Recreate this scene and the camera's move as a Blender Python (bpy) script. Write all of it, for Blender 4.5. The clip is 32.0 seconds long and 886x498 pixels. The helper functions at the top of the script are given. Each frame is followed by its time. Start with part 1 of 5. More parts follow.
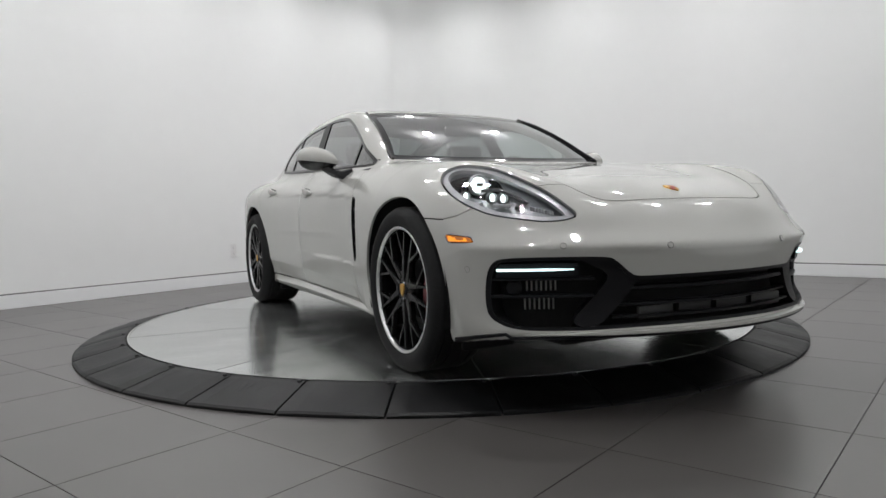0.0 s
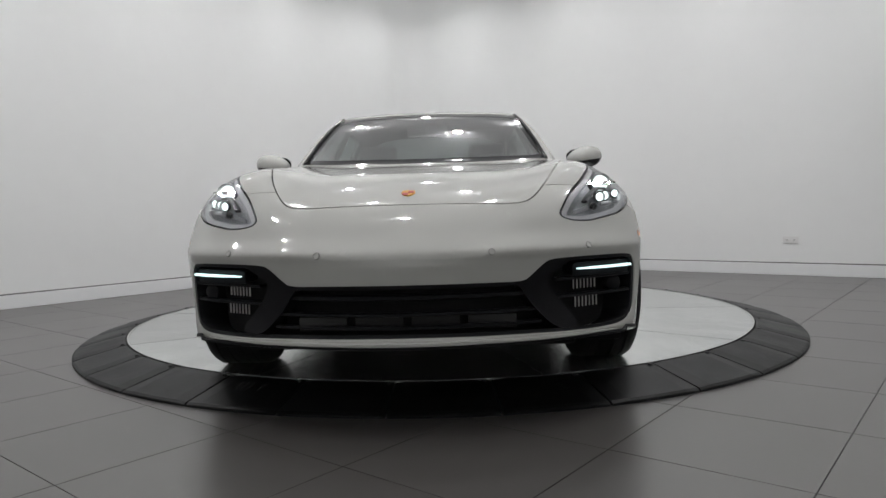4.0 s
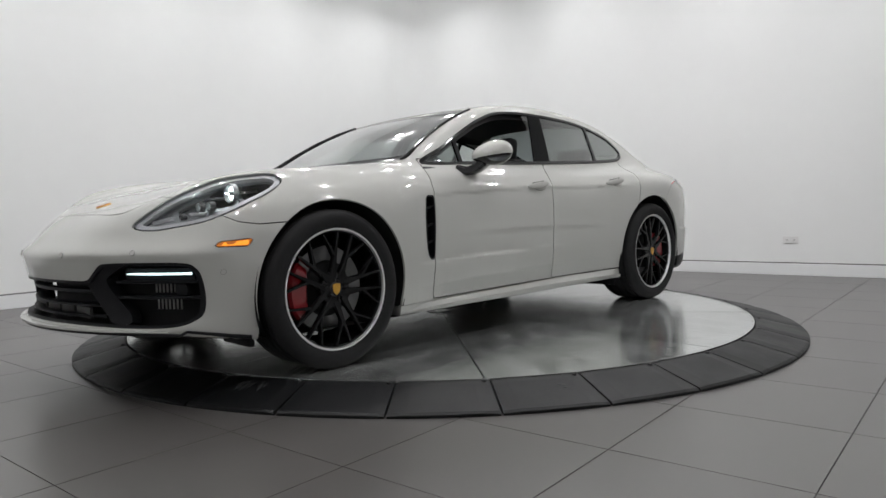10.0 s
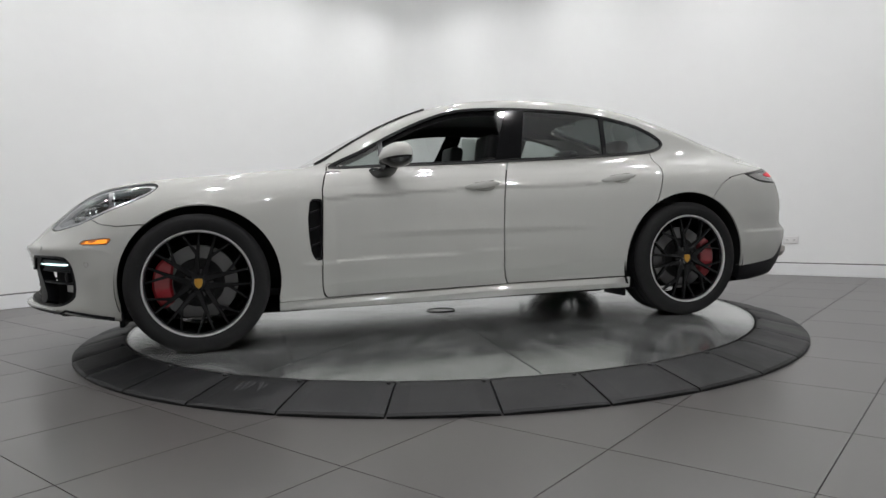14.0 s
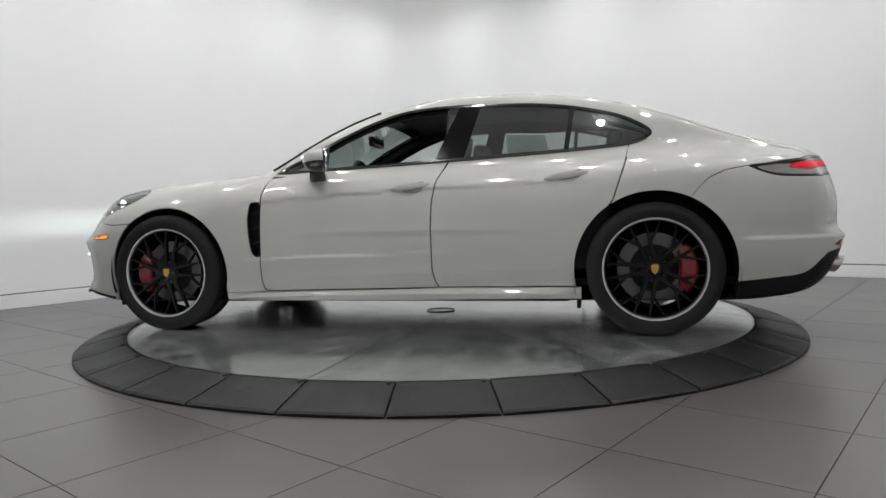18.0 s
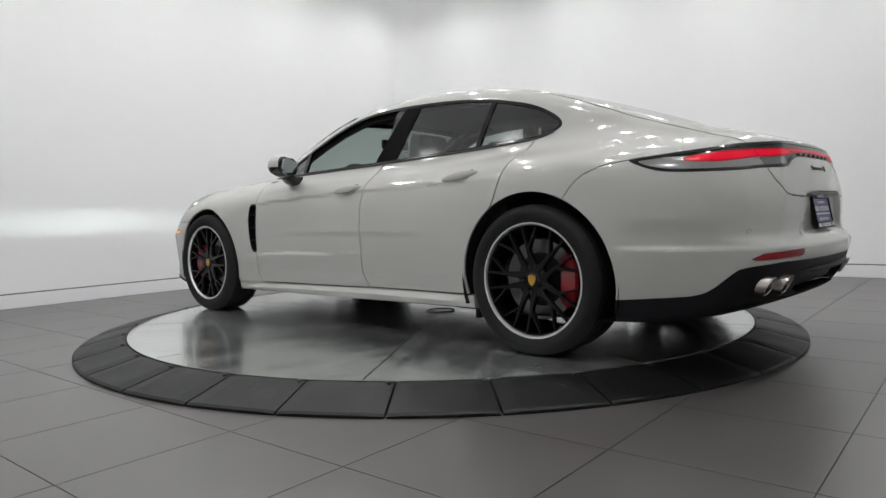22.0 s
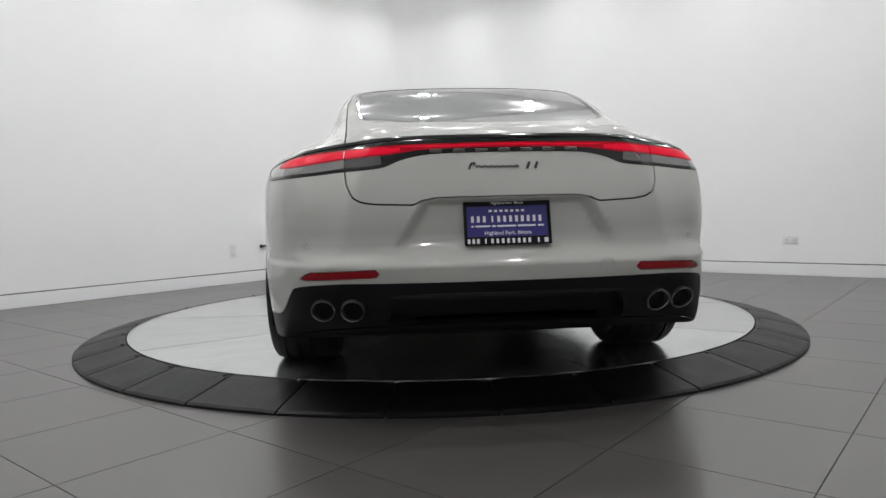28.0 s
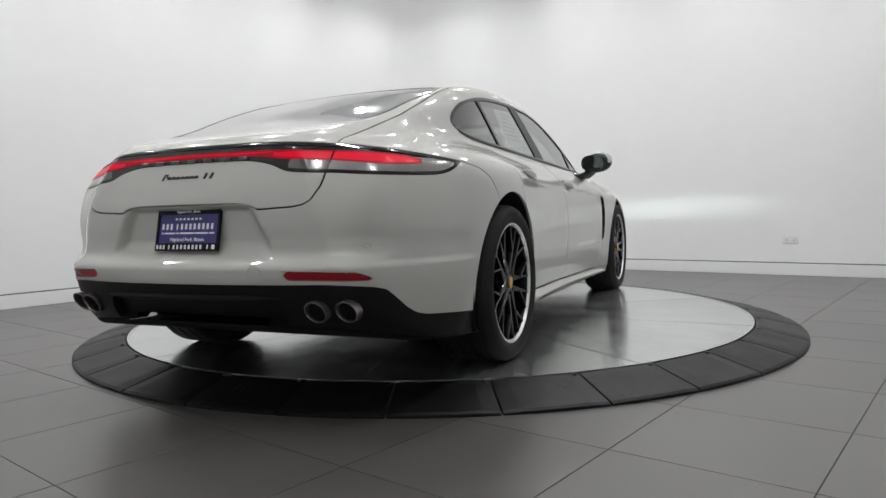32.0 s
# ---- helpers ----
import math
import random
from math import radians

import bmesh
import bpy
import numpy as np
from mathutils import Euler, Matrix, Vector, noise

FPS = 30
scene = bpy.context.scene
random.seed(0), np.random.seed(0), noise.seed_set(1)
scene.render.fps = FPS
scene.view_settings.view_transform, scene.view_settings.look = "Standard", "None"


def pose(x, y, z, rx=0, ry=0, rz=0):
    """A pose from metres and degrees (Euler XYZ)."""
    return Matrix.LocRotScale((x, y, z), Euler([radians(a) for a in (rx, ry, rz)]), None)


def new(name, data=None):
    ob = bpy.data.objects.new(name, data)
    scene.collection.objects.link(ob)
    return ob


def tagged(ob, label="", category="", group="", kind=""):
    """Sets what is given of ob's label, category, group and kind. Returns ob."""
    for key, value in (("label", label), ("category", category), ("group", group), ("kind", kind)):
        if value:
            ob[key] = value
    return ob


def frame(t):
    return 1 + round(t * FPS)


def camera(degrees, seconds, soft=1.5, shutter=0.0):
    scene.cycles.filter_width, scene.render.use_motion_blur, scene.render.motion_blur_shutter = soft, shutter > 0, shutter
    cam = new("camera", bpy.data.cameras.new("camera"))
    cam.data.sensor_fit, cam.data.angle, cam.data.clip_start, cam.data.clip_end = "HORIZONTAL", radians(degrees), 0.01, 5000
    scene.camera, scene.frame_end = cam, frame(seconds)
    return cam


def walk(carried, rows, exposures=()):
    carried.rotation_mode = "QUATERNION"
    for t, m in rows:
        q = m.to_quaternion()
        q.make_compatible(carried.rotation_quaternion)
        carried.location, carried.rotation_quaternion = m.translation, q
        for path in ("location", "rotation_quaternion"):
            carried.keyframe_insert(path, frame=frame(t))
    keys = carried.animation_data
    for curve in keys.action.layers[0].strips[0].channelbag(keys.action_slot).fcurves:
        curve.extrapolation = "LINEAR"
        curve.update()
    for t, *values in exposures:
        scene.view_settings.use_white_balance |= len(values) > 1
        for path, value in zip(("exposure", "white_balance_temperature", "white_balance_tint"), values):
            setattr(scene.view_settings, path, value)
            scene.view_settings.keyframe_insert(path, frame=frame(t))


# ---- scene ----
# ---- camera: on a stand in the corner of the room, never moved ----
cam = camera(66.0, 32.0, soft=1.5)
EYE = pose(0, -4.826, 0.768, 90 - 3.079, 0, -0.309) @ pose(0, 0, 0, 0, 0, -1.525)
walk(cam, [(0, EYE), (32, EYE)],
     [(0, 0.0), (1.0, -0.02), (2.0, -0.12), (2.6, -0.2), (3.5, -0.2), (5.5, -0.1), (7, 0.0), (9, 0.06), (13, 0.06), (18, 0.06), (22, 0.08), (26, 0.1), (32, 0.1)])

# the turntable turns clockwise at an even rate; the car stands on it a little off its centre
DISC_Z = 0.072
OFF_X, OFF_Y = 0.088, -0.04


def turn_angle(t):
    return -62.79 - 7.22 * t - 0.137 * (t - 16) ** 2 / 100


# ---- light: a closed white showroom, lit by round ceiling downlights ----
world = bpy.data.worlds.new("World")
scene.world = world
world.use_nodes = True
world.node_tree.nodes["Background"].inputs["Color"].default_value = (0.9, 0.95, 1.0, 1)
world.node_tree.nodes["Background"].inputs["Strength"].default_value = 0.02

# plan axes of the room: its walls and floor tiles run at this angle
ROOM_TURN = 50.7
A_WALL, B_WALL, ROOM_H = 4.24, 3.86, 4.16
ROOM = pose(0, 0, 0, 0, 0, ROOM_TURN)      # local x runs along a, local -y along b

LAMPS = [(a, b) for a in (-3.1, -1.5, 0.1, 1.7, 3.29) for b in (-2.5, -0.75, 1.02, 2.9)]
LAMP_Z = 4.0
for a, b in LAMPS:
    data = bpy.data.lights.new("pendant_glow", "AREA")
    data.shape, data.size = "DISK", 0.12
    data.energy, data.color, data.spread = 10.4, (1.0, 0.985, 1.0), radians(142)
    lamp = new("pendant_glow", data)
    lamp.matrix_world = ROOM @ pose(a, b, LAMP_Z - 0.012)
# ---- materials ----


def material(name, color, rough=0.5, metal=0.0, coat=0.0, spec=0.5, grain=0.0, grain_scale=40.0, stain=0.0, stain_scale=2.5,
             bump=0.0, bump_scale=200.0, rough_var=0.0, emit=None, strength=0.0, coat_rough=0.03, per_piece=0.0):
    """A surface with fine grain, broad stains, and relief, in the thing's own space."""
    m = bpy.data.materials.new(name)
    m.use_nodes = True
    nt = m.node_tree
    b = nt.nodes["Principled BSDF"]
    b.inputs["Base Color"].default_value = (*color, 1)
    b.inputs["Roughness"].default_value = rough
    b.inputs["Metallic"].default_value = metal
    b.inputs["Coat Weight"].default_value = coat
    b.inputs["Coat Roughness"].default_value = coat_rough
    b.inputs["Specular IOR Level"].default_value = spec
    if emit:
        b.inputs["Emission Color"].default_value = (*emit, 1)
        b.inputs["Emission Strength"].default_value = strength
    spot = nt.nodes.new("ShaderNodeTexCoord").outputs["Object"]
    if per_piece:
        # every piece shows its own stretch of the pattern
        info, shift, add = nt.nodes.new("ShaderNodeObjectInfo"), nt.nodes.new("ShaderNodeVectorMath"), nt.nodes.new("ShaderNodeVectorMath")
        shift.operation, add.operation = "SCALE", "ADD"
        shift.inputs[0].default_value = (31.0, 17.0, 9.0)
        nt.links.new(info.outputs["Random"], shift.inputs["Scale"])
        nt.links.new(spot, add.inputs[0])
        nt.links.new(shift.outputs[0], add.inputs[1])
        spot = add.outputs[0]

    def noise_node(scale, detail=4.0):
        n = nt.nodes.new("ShaderNodeTexNoise")
        n.inputs["Scale"].default_value, n.inputs["Detail"].default_value = scale, detail
        nt.links.new(spot, n.inputs["Vector"])
        return n.outputs["Fac"]

    def maths(op, a, c):
        n = nt.nodes.new("ShaderNodeMath")
        n.operation = op
        for k, v in enumerate((a, c)):
            if isinstance(v, (int, float)):
                n.inputs[k].default_value = v
            else:
                nt.links.new(v, n.inputs[k])
        return n.outputs[0]

    value = 1.0
    broad = noise_node(stain_scale, 6.0) if stain or rough_var else None
    if grain:
        value = maths("ADD", value, maths("MULTIPLY", maths("SUBTRACT", noise_node(grain_scale), 0.5), 2 * grain))
    if stain:
        value = maths("ADD", value, maths("MULTIPLY", maths("SUBTRACT", broad, 0.5), 2 * stain))
    if per_piece:
        value = maths("ADD", value, maths("MULTIPLY", maths("SUBTRACT", info.outputs["Random"], 0.5), 2 * per_piece))
    if not isinstance(value, float):
        mix = nt.nodes.new("ShaderNodeVectorMath")
        mix.operation = "SCALE"
        mix.inputs[0].default_value = color
        nt.links.new(value, mix.inputs["Scale"])
        nt.links.new(mix.outputs[0], b.inputs["Base Color"])
    if rough_var:
        nt.links.new(maths("ADD", rough, maths("MULTIPLY", maths("SUBTRACT", broad, 0.5), 2 * rough_var)), b.inputs["Roughness"])
    if bump:
        n = nt.nodes.new("ShaderNodeBump")
        n.inputs["Strength"].default_value, n.inputs["Distance"].default_value = bump, 0.002
        nt.links.new(noise_node(bump_scale), n.inputs["Height"])
        nt.links.new(n.outputs["Normal"], b.inputs["Normal"])
    return m


def glass_material(name, tint, rough=0.0, clear=0.75, sheen=0.08, power_of=4.0):
    """Thin tinted sheet glass: lets light straight through, with a real mirror sheen on top."""
    m = bpy.data.materials.new(name)
    m.use_nodes = True
    nt = m.node_tree
    nt.nodes.remove(nt.nodes["Principled BSDF"])
    through_it = nt.nodes.new("ShaderNodeBsdfTransparent")
    through_it.inputs["Color"].default_value = (*(c * clear for c in tint), 1)
    gloss = nt.nodes.new("ShaderNodeBsdfGlossy")
    gloss.inputs["Roughness"].default_value = rough
    mix, facing_on = nt.nodes.new("ShaderNodeMixShader"), nt.nodes.new("ShaderNodeLayerWeight")
    facing_on.inputs["Blend"].default_value = 0.5
    power, scale = nt.nodes.new("ShaderNodeMath"), nt.nodes.new("ShaderNodeMath")
    power.operation, scale.operation = "POWER", "MULTIPLY_ADD"
    power.inputs[1].default_value, scale.inputs[1].default_value, scale.inputs[2].default_value = power_of, 0.90, sheen
    nt.links.new(facing_on.outputs["Facing"], power.inputs[0])
    nt.links.new(power.outputs[0], scale.inputs[0])
    nt.links.new(scale.outputs[0], mix.inputs[0])
    nt.links.new(through_it.outputs[0], mix.inputs[1])
    nt.links.new(gloss.outputs[0], mix.inputs[2])
    nt.links.new(mix.outputs[0], nt.nodes["Material Output"].inputs["Surface"])
    return m


def plate_material():
    """Worn polished steel: smeared streaks, dull film and fine scratches, different on each section."""
    m = bpy.data.materials.new("turntable_steel")
    m.use_nodes = True
    nt = m.node_tree
    b = nt.nodes["Principled BSDF"]
    where, info = nt.nodes.new("ShaderNodeTexCoord"), nt.nodes.new("ShaderNodeObjectInfo")
    shift = nt.nodes.new("ShaderNodeVectorMath")
    shift.operation = "SCALE"
    shift.inputs[0].default_value = (17.0, 9.0, 5.0)
    nt.links.new(info.outputs["Random"], shift.inputs["Scale"])
    add = nt.nodes.new("ShaderNodeVectorMath")
    add.operation = "ADD"
    nt.links.new(where.outputs["Object"], add.inputs[0])
    nt.links.new(shift.outputs[0], add.inputs[1])

    def streaks(scale, stretch, turn, detail, twist):
        mp, n = nt.nodes.new("ShaderNodeMapping"), nt.nodes.new("ShaderNodeTexNoise")
        mp.inputs["Rotation"].default_value = (0, 0, radians(turn))
        mp.inputs["Scale"].default_value = stretch
        n.inputs["Scale"].default_value, n.inputs["Detail"].default_value, n.inputs["Distortion"].default_value = scale, detail, twist
        n.inputs["Roughness"].default_value = 0.62
        nt.links.new(add.outputs[0], mp.inputs["Vector"])
        nt.links.new(mp.outputs[0], n.inputs["Vector"])
        return n.outputs["Fac"]

    def ranged(v, lo, hi, a, c):
        n = nt.nodes.new("ShaderNodeMapRange")
        n.inputs["From Min"].default_value, n.inputs["From Max"].default_value = lo, hi
        n.inputs["To Min"].default_value, n.inputs["To Max"].default_value = a, c
        nt.links.new(v, n.inputs["Value"])
        return n.outputs["Result"]

    smear = streaks(2.6, (1, 3.0, 1), 25, 9, 0.6)
    fine = streaks(20, (1, 9, 1), -15, 6, 0.5)
    ramp = nt.nodes.new("ShaderNodeValToRGB")
    ramp.color_ramp.elements[0].position, ramp.color_ramp.elements[0].color = 0.36, (0.53, 0.555, 0.545, 1)
    ramp.color_ramp.elements[1].position, ramp.color_ramp.elements[1].color = 0.66, (0.76, 0.78, 0.77, 1)
    nt.links.new(smear, ramp.inputs["Fac"])
    mix = nt.nodes.new("ShaderNodeVectorMath")
    mix.operation = "SCALE"
    tone = nt.nodes.new("ShaderNodeMath")
    tone.operation = "MULTIPLY"
    nt.links.new(ramp.outputs["Color"], mix.inputs[0])
    nt.links.new(ranged(fine, 0.3, 0.7, 0.86, 1.14), tone.inputs[0])
    nt.links.new(ranged(info.outputs["Random"], 0, 1, 0.82, 1.14), tone.inputs[1])
    nt.links.new(tone.outputs[0], mix.inputs["Scale"])
    nt.links.new(mix.outputs[0], b.inputs["Base Color"])
    nt.links.new(ranged(smear, 0.3, 0.7, 0.95, 0.86), b.inputs["Metallic"])
    nt.links.new(ranged(smear, 0.3, 0.7, 0.13, 0.22), b.inputs["Roughness"])
    bump = nt.nodes.new("ShaderNodeBump")
    bump.inputs["Strength"].default_value, bump.inputs["Distance"].default_value = 0.012, 0.002
    nt.links.new(fine, bump.inputs["Height"])
    nt.links.new(bump.outputs["Normal"], b.inputs["Normal"])
    return m


WALL = material("wall_paint", (0.825, 0.835, 0.825), 0.6, grain=0.015, grain_scale=6, stain=0.02, stain_scale=0.6, bump=0.15, bump_scale=90)
CEILING = material("ceiling_paint", (0.86, 0.87, 0.88), 0.8, grain=0.02, stain=0.04, stain_scale=0.8)
TRIM = material("baseboard_paint", (0.80, 0.81, 0.81), 0.35, grain=0.02, grain_scale=15)
REVEAL_SHADE = material("reveal_shade", (0.12, 0.12, 0.12), 0.6, grain=0.1)
TILE = material("floor_tile", (0.069, 0.0642, 0.0614), 0.30, spec=1.0, grain=0.06, grain_scale=55, stain=0.10, stain_scale=1.3, bump=0.04, bump_scale=120, rough_var=0.03, per_piece=0.035)
GROUT = material("tile_grout", (0.062, 0.058, 0.055), 0.85, grain=0.2, grain_scale=80)
RUBBER = material("ramp_rubber", (0.0062, 0.0065, 0.007), 0.45, spec=0.20, grain=0.25, grain_scale=60, stain=0.35, stain_scale=4, bump=0.3, bump_scale=260, rough_var=0.14, per_piece=0.12)
SCUFF = material("pale_scuff", (0.035, 0.036, 0.037), 0.6, spec=0.2, grain=0.5, grain_scale=150)
STEEL = plate_material()
STEEL_EDGE = material("bright_edge_steel", (0.72, 0.73, 0.72), 0.25, metal=1.0, grain=0.06)
BOLT = material("black_bolt", (0.015, 0.015, 0.016), 0.4, grain=0.2)
PLASTIC_WHITE = material("white_plastic", (0.75, 0.75, 0.74), 0.35, grain=0.02)
DARK = material("dark_slot", (0.018, 0.018, 0.018), 0.7, grain=0.1)
LAMP_FACE = material("lamp_face", (0.9, 0.9, 0.9), 0.4, emit=(1.0, 0.99, 1.0), strength=27)

PAINT = material("chalk_grey_paint", (0.402, 0.403, 0.379), 0.5, coat=1.0, coat_rough=0.015, spec=0.08, grain=0.008, grain_scale=400)
PAINT.node_tree.nodes["Principled BSDF"].inputs["Coat IOR"].default_value = 1.68
LINER = material("black_body_liner", (0.018, 0.018, 0.0185), 0.8, spec=0.08, grain=0.2, grain_scale=30)
SATIN = material("satin_black_plastic", (0.011, 0.011, 0.0125), 0.42, spec=0.09, grain=0.12, grain_scale=70, bump=0.12, bump_scale=700)
GLOSS = material("gloss_black", (0.009, 0.009, 0.010), 0.10, spec=0.3, coat=0.25, grain=0.1)
TYRE = material("tyre_rubber", (0.017, 0.017, 0.0175), 0.65, spec=0.11, grain=0.2, grain_scale=90, stain=0.15, stain_scale=8, bump=0.3, bump_scale=400)
RIM = material("black_alloy", (0.0065, 0.0065, 0.007), 0.20, spec=0.16, coat=0.08, coat_rough=0.08, grain=0.1)
POLISHED = material("machined_lip", (0.66, 0.66, 0.66), 0.42, metal=1.0, grain=0.04)
BRAKE_IRON = material("brake_iron", (0.13, 0.13, 0.13), 0.36, metal=1.0, grain=0.1, grain_scale=90)
CALIPER = material("red_caliper", (0.26, 0.007, 0.013), 0.3, coat=0.6, grain=0.05)
EXHAUST = material("brushed_exhaust", (0.46, 0.43, 0.41), 0.30, metal=1.0, grain=0.08, grain_scale=60)
GOLD = material("crest_gold", (0.60, 0.33, 0.06), 0.3, metal=0.8, grain=0.1)
CREST_RED = material("crest_red", (0.35, 0.02, 0.02), 0.3, grain=0.1)
AMBER = material("amber_lens", (0.85, 0.25, 0.01), 0.25, coat=0.8, grain=0.06, grain_scale=160, emit=(1.0, 0.36, 0.015), strength=0.85)
AMBER_DARK = material("amber_lens_edge", (0.62, 0.17, 0.008), 0.25, coat=0.8, grain=0.06, grain_scale=160)
RED_LENS = material("red_reflector", (0.26, 0.006, 0.012), 0.2, spec=0.2, coat=0.3, grain=0.15, grain_scale=300)
RED_GLOW = material("red_light_bar", (0.20, 0.0, 0.004), 0.3, spec=0.15, grain=0.03, emit=(0.72, 0.002, 0.026), strength=0.17)
RED_CORE = material("red_light_core", (0.25, 0.0, 0.004), 0.3, spec=0.15, grain=0.03, emit=(0.90, 0.003, 0.044), strength=0.46)
SMOKED = material("smoked_lens", (0.055, 0.052, 0.052), 0.12, coat=1.0, grain=0.1)
LENS_GREY = material("clear_reverse_lens", (0.17, 0.165, 0.16), 0.2, coat=1.0, grain=0.15, grain_scale=90)
DRL = material("white_running_light", (0.9, 0.95, 0.95), 0.3, grain=0.02, emit=(0.70, 1.0, 1.0), strength=1.6)
# for the slot added inside the low beam to shape its light
BEAM_BLACK = material("beam_slot_black", (0.003, 0.003, 0.003), 0.9, spec=0.02, grain=0.1)
BEAM = material("lit_projector", (0.9, 0.95, 1.0), 0.2, grain=0.02, emit=(0.86, 1.0, 0.98), strength=14000)
LAMP_INNER = material("lamp_housing", (0.24, 0.255, 0.27), 0.30, metal=0.30, grain=0.15, grain_scale=30)
GUIDE = material("pale_light_guide", (0.42, 0.43, 0.45), 0.28, metal=0.2, grain=0.06)
RING = material("dark_ring", (0.15, 0.15, 0.145), 0.4, grain=0.05)
LAMP_DARK = material("lamp_dark_trim", (0.045, 0.046, 0.05), 0.3, grain=0.1)
LEATHER = material("black_leather", (0.016, 0.016, 0.017), 0.5, spec=0.25, grain=0.2, grain_scale=60, bump=0.3, bump_scale=500)
PLATE_BLUE = material("plate_blue", (0.024, 0.020, 0.165), 0.35, grain=0.06)
PLATE_INK = material("plate_white_ink", (0.75, 0.75, 0.78), 0.4, grain=0.04)
PAPER = material("paper_sheet", (0.72, 0.74, 0.74), 0.6, grain=0.03)
thin, lets = PAPER.node_tree.nodes.new("ShaderNodeMixShader"), PAPER.node_tree.nodes.new("ShaderNodeBsdfTranslucent")
lets.inputs["Color"].default_value, thin.inputs[0].default_value = (0.85, 0.88, 0.86, 1), 0.6
PAPER.node_tree.links.new(PAPER.node_tree.nodes["Principled BSDF"].outputs[0], thin.inputs[1])
PAPER.node_tree.links.new(lets.outputs[0], thin.inputs[2])
PAPER.node_tree.links.new(thin.outputs[0], PAPER.node_tree.nodes["Material Output"].inputs["Surface"])
GLASS = glass_material("window_glass", (0.84, 0.90, 0.88), clear=0.70, sheen=0.13, power_of=3.0)
SCREEN = glass_material("screen_glass", (0.80, 0.95, 0.91), clear=0.86, sheen=0.17, power_of=1.7)
REAR_GLASS = glass_material("rear_screen_glass", (0.84, 0.95, 0.94), clear=0.82, sheen=0.22, power_of=1.2)
PILLAR = material("pillar_black", (0.006, 0.006, 0.0065), 0.10, spec=0.06, grain=0.1)
CLEAR = glass_material("clear_lens", (1, 1, 1), clear=0.93, sheen=0.035, power_of=4.0)
LAMP_SILVER = material("lamp_silver", (0.36, 0.37, 0.38), 0.30, metal=0.4, grain=0.08)
LED = material("lit_led", (0.9, 0.95, 1.0), 0.2, grain=0.02, emit=(0.86, 1.0, 0.98), strength=2.6)
COOLER = material("cooler_aluminium", (0.42, 0.42, 0.41), 0.45, metal=0.7, grain=0.1)
COOLER_DARK = material("radiator_grey", (0.010, 0.010, 0.010), 0.5, grain=0.2)
LETTER = material("dark_nameplate", (0.10, 0.09, 0.09), 0.3, metal=0.7, grain=0.05)
# grey of the tow cover joint, and of the shade painted behind the handles
SEAM_AND_SHADE = material("grey_joint_and_recess_shade", (0.24, 0.24, 0.22), 0.4, coat=0.5, grain=0.05)
MIRROR = material("mirror_silver", (0.42, 0.43, 0.44), 0.01, metal=1.0, grain=0.005)
TRIM_DARK = material("dark_satin_strip", (0.03, 0.03, 0.03), 0.42, metal=0.1, grain=0.08)
# ---- mesh helpers ----


def mesh_of(name, verts, faces, mat, smooth=False):
    me = bpy.data.meshes.new(name)
    me.from_pydata([tuple(map(float, v)) for v in verts], [], [tuple(f) for f in faces])
    me.materials.append(mat)
    if smooth:
        me.shade_smooth()
    return me


def part(name, bm, mat, parent=None, label="", smooth=True, angle=35):
    """Link a bmesh (or a mesh) as one object under a thing or a part."""
    if isinstance(bm, bmesh.types.BMesh):
        me = bpy.data.meshes.new(name)
        bmesh.ops.recalc_face_normals(bm, faces=bm.faces[:])
        bm.to_mesh(me)
        bm.free()
        me.materials.append(mat)
        if smooth:
            me.shade_smooth()
            me.set_sharp_from_angle(angle=radians(angle))
    else:
        me = bm
    ob = new(name, me)
    ob.parent = parent
    if label:
        ob["label"] = label
    return ob


def box(lo, hi, bevel=0.0, segments=2, bm=None, m=None):
    own = bmesh.new()
    r = bmesh.ops.create_cube(own, size=1.0)
    lo, hi = Vector(lo), Vector(hi)
    for v in own.verts:
        v.co = Vector((lo[i] + (v.co[i] + 0.5) * (hi[i] - lo[i]) for i in range(3)))
    if bevel:
        bmesh.ops.bevel(own, geom=own.edges[:], offset=bevel, segments=segments, affect="EDGES", profile=0.6)
    if m:
        own.transform(m)
    if bm is None:
        return own
    return merged(bm, own)


def merged(bm, own):
    me = bpy.data.meshes.new("tmp")
    own.to_mesh(me)
    own.free()
    bm.from_mesh(me)
    bpy.data.meshes.remove(me)
    return bm


def lathe(profile, steps=48, axis="y", close=False):
    """A bmesh turned round an axis from (radius, along) pairs."""
    bm = bmesh.new()
    rings = []
    for r, h in profile:
        ring = []
        for i in range(steps):
            a = 2 * math.pi * i / steps
            c, s = r * math.cos(a), r * math.sin(a)
            ring.append(bm.verts.new((c, h, s) if axis == "y" else (c, s, h)))
        rings.append(ring)
    pairs = list(zip(rings, rings[1:]))
    if close:
        pairs.append((rings[-1], rings[0]))
    for p, q in pairs:
        for i in range(steps):
            j = (i + 1) % steps
            bm.faces.new((p[i], p[j], q[j], q[i]))
    if not close:
        for ring in (rings[0], rings[-1]):
            if (ring[0].co - ring[steps // 2].co).length > 1e-5:
                bm.faces.new(ring)
    bmesh.ops.remove_doubles(bm, verts=bm.verts[:], dist=1e-6)
    return bm


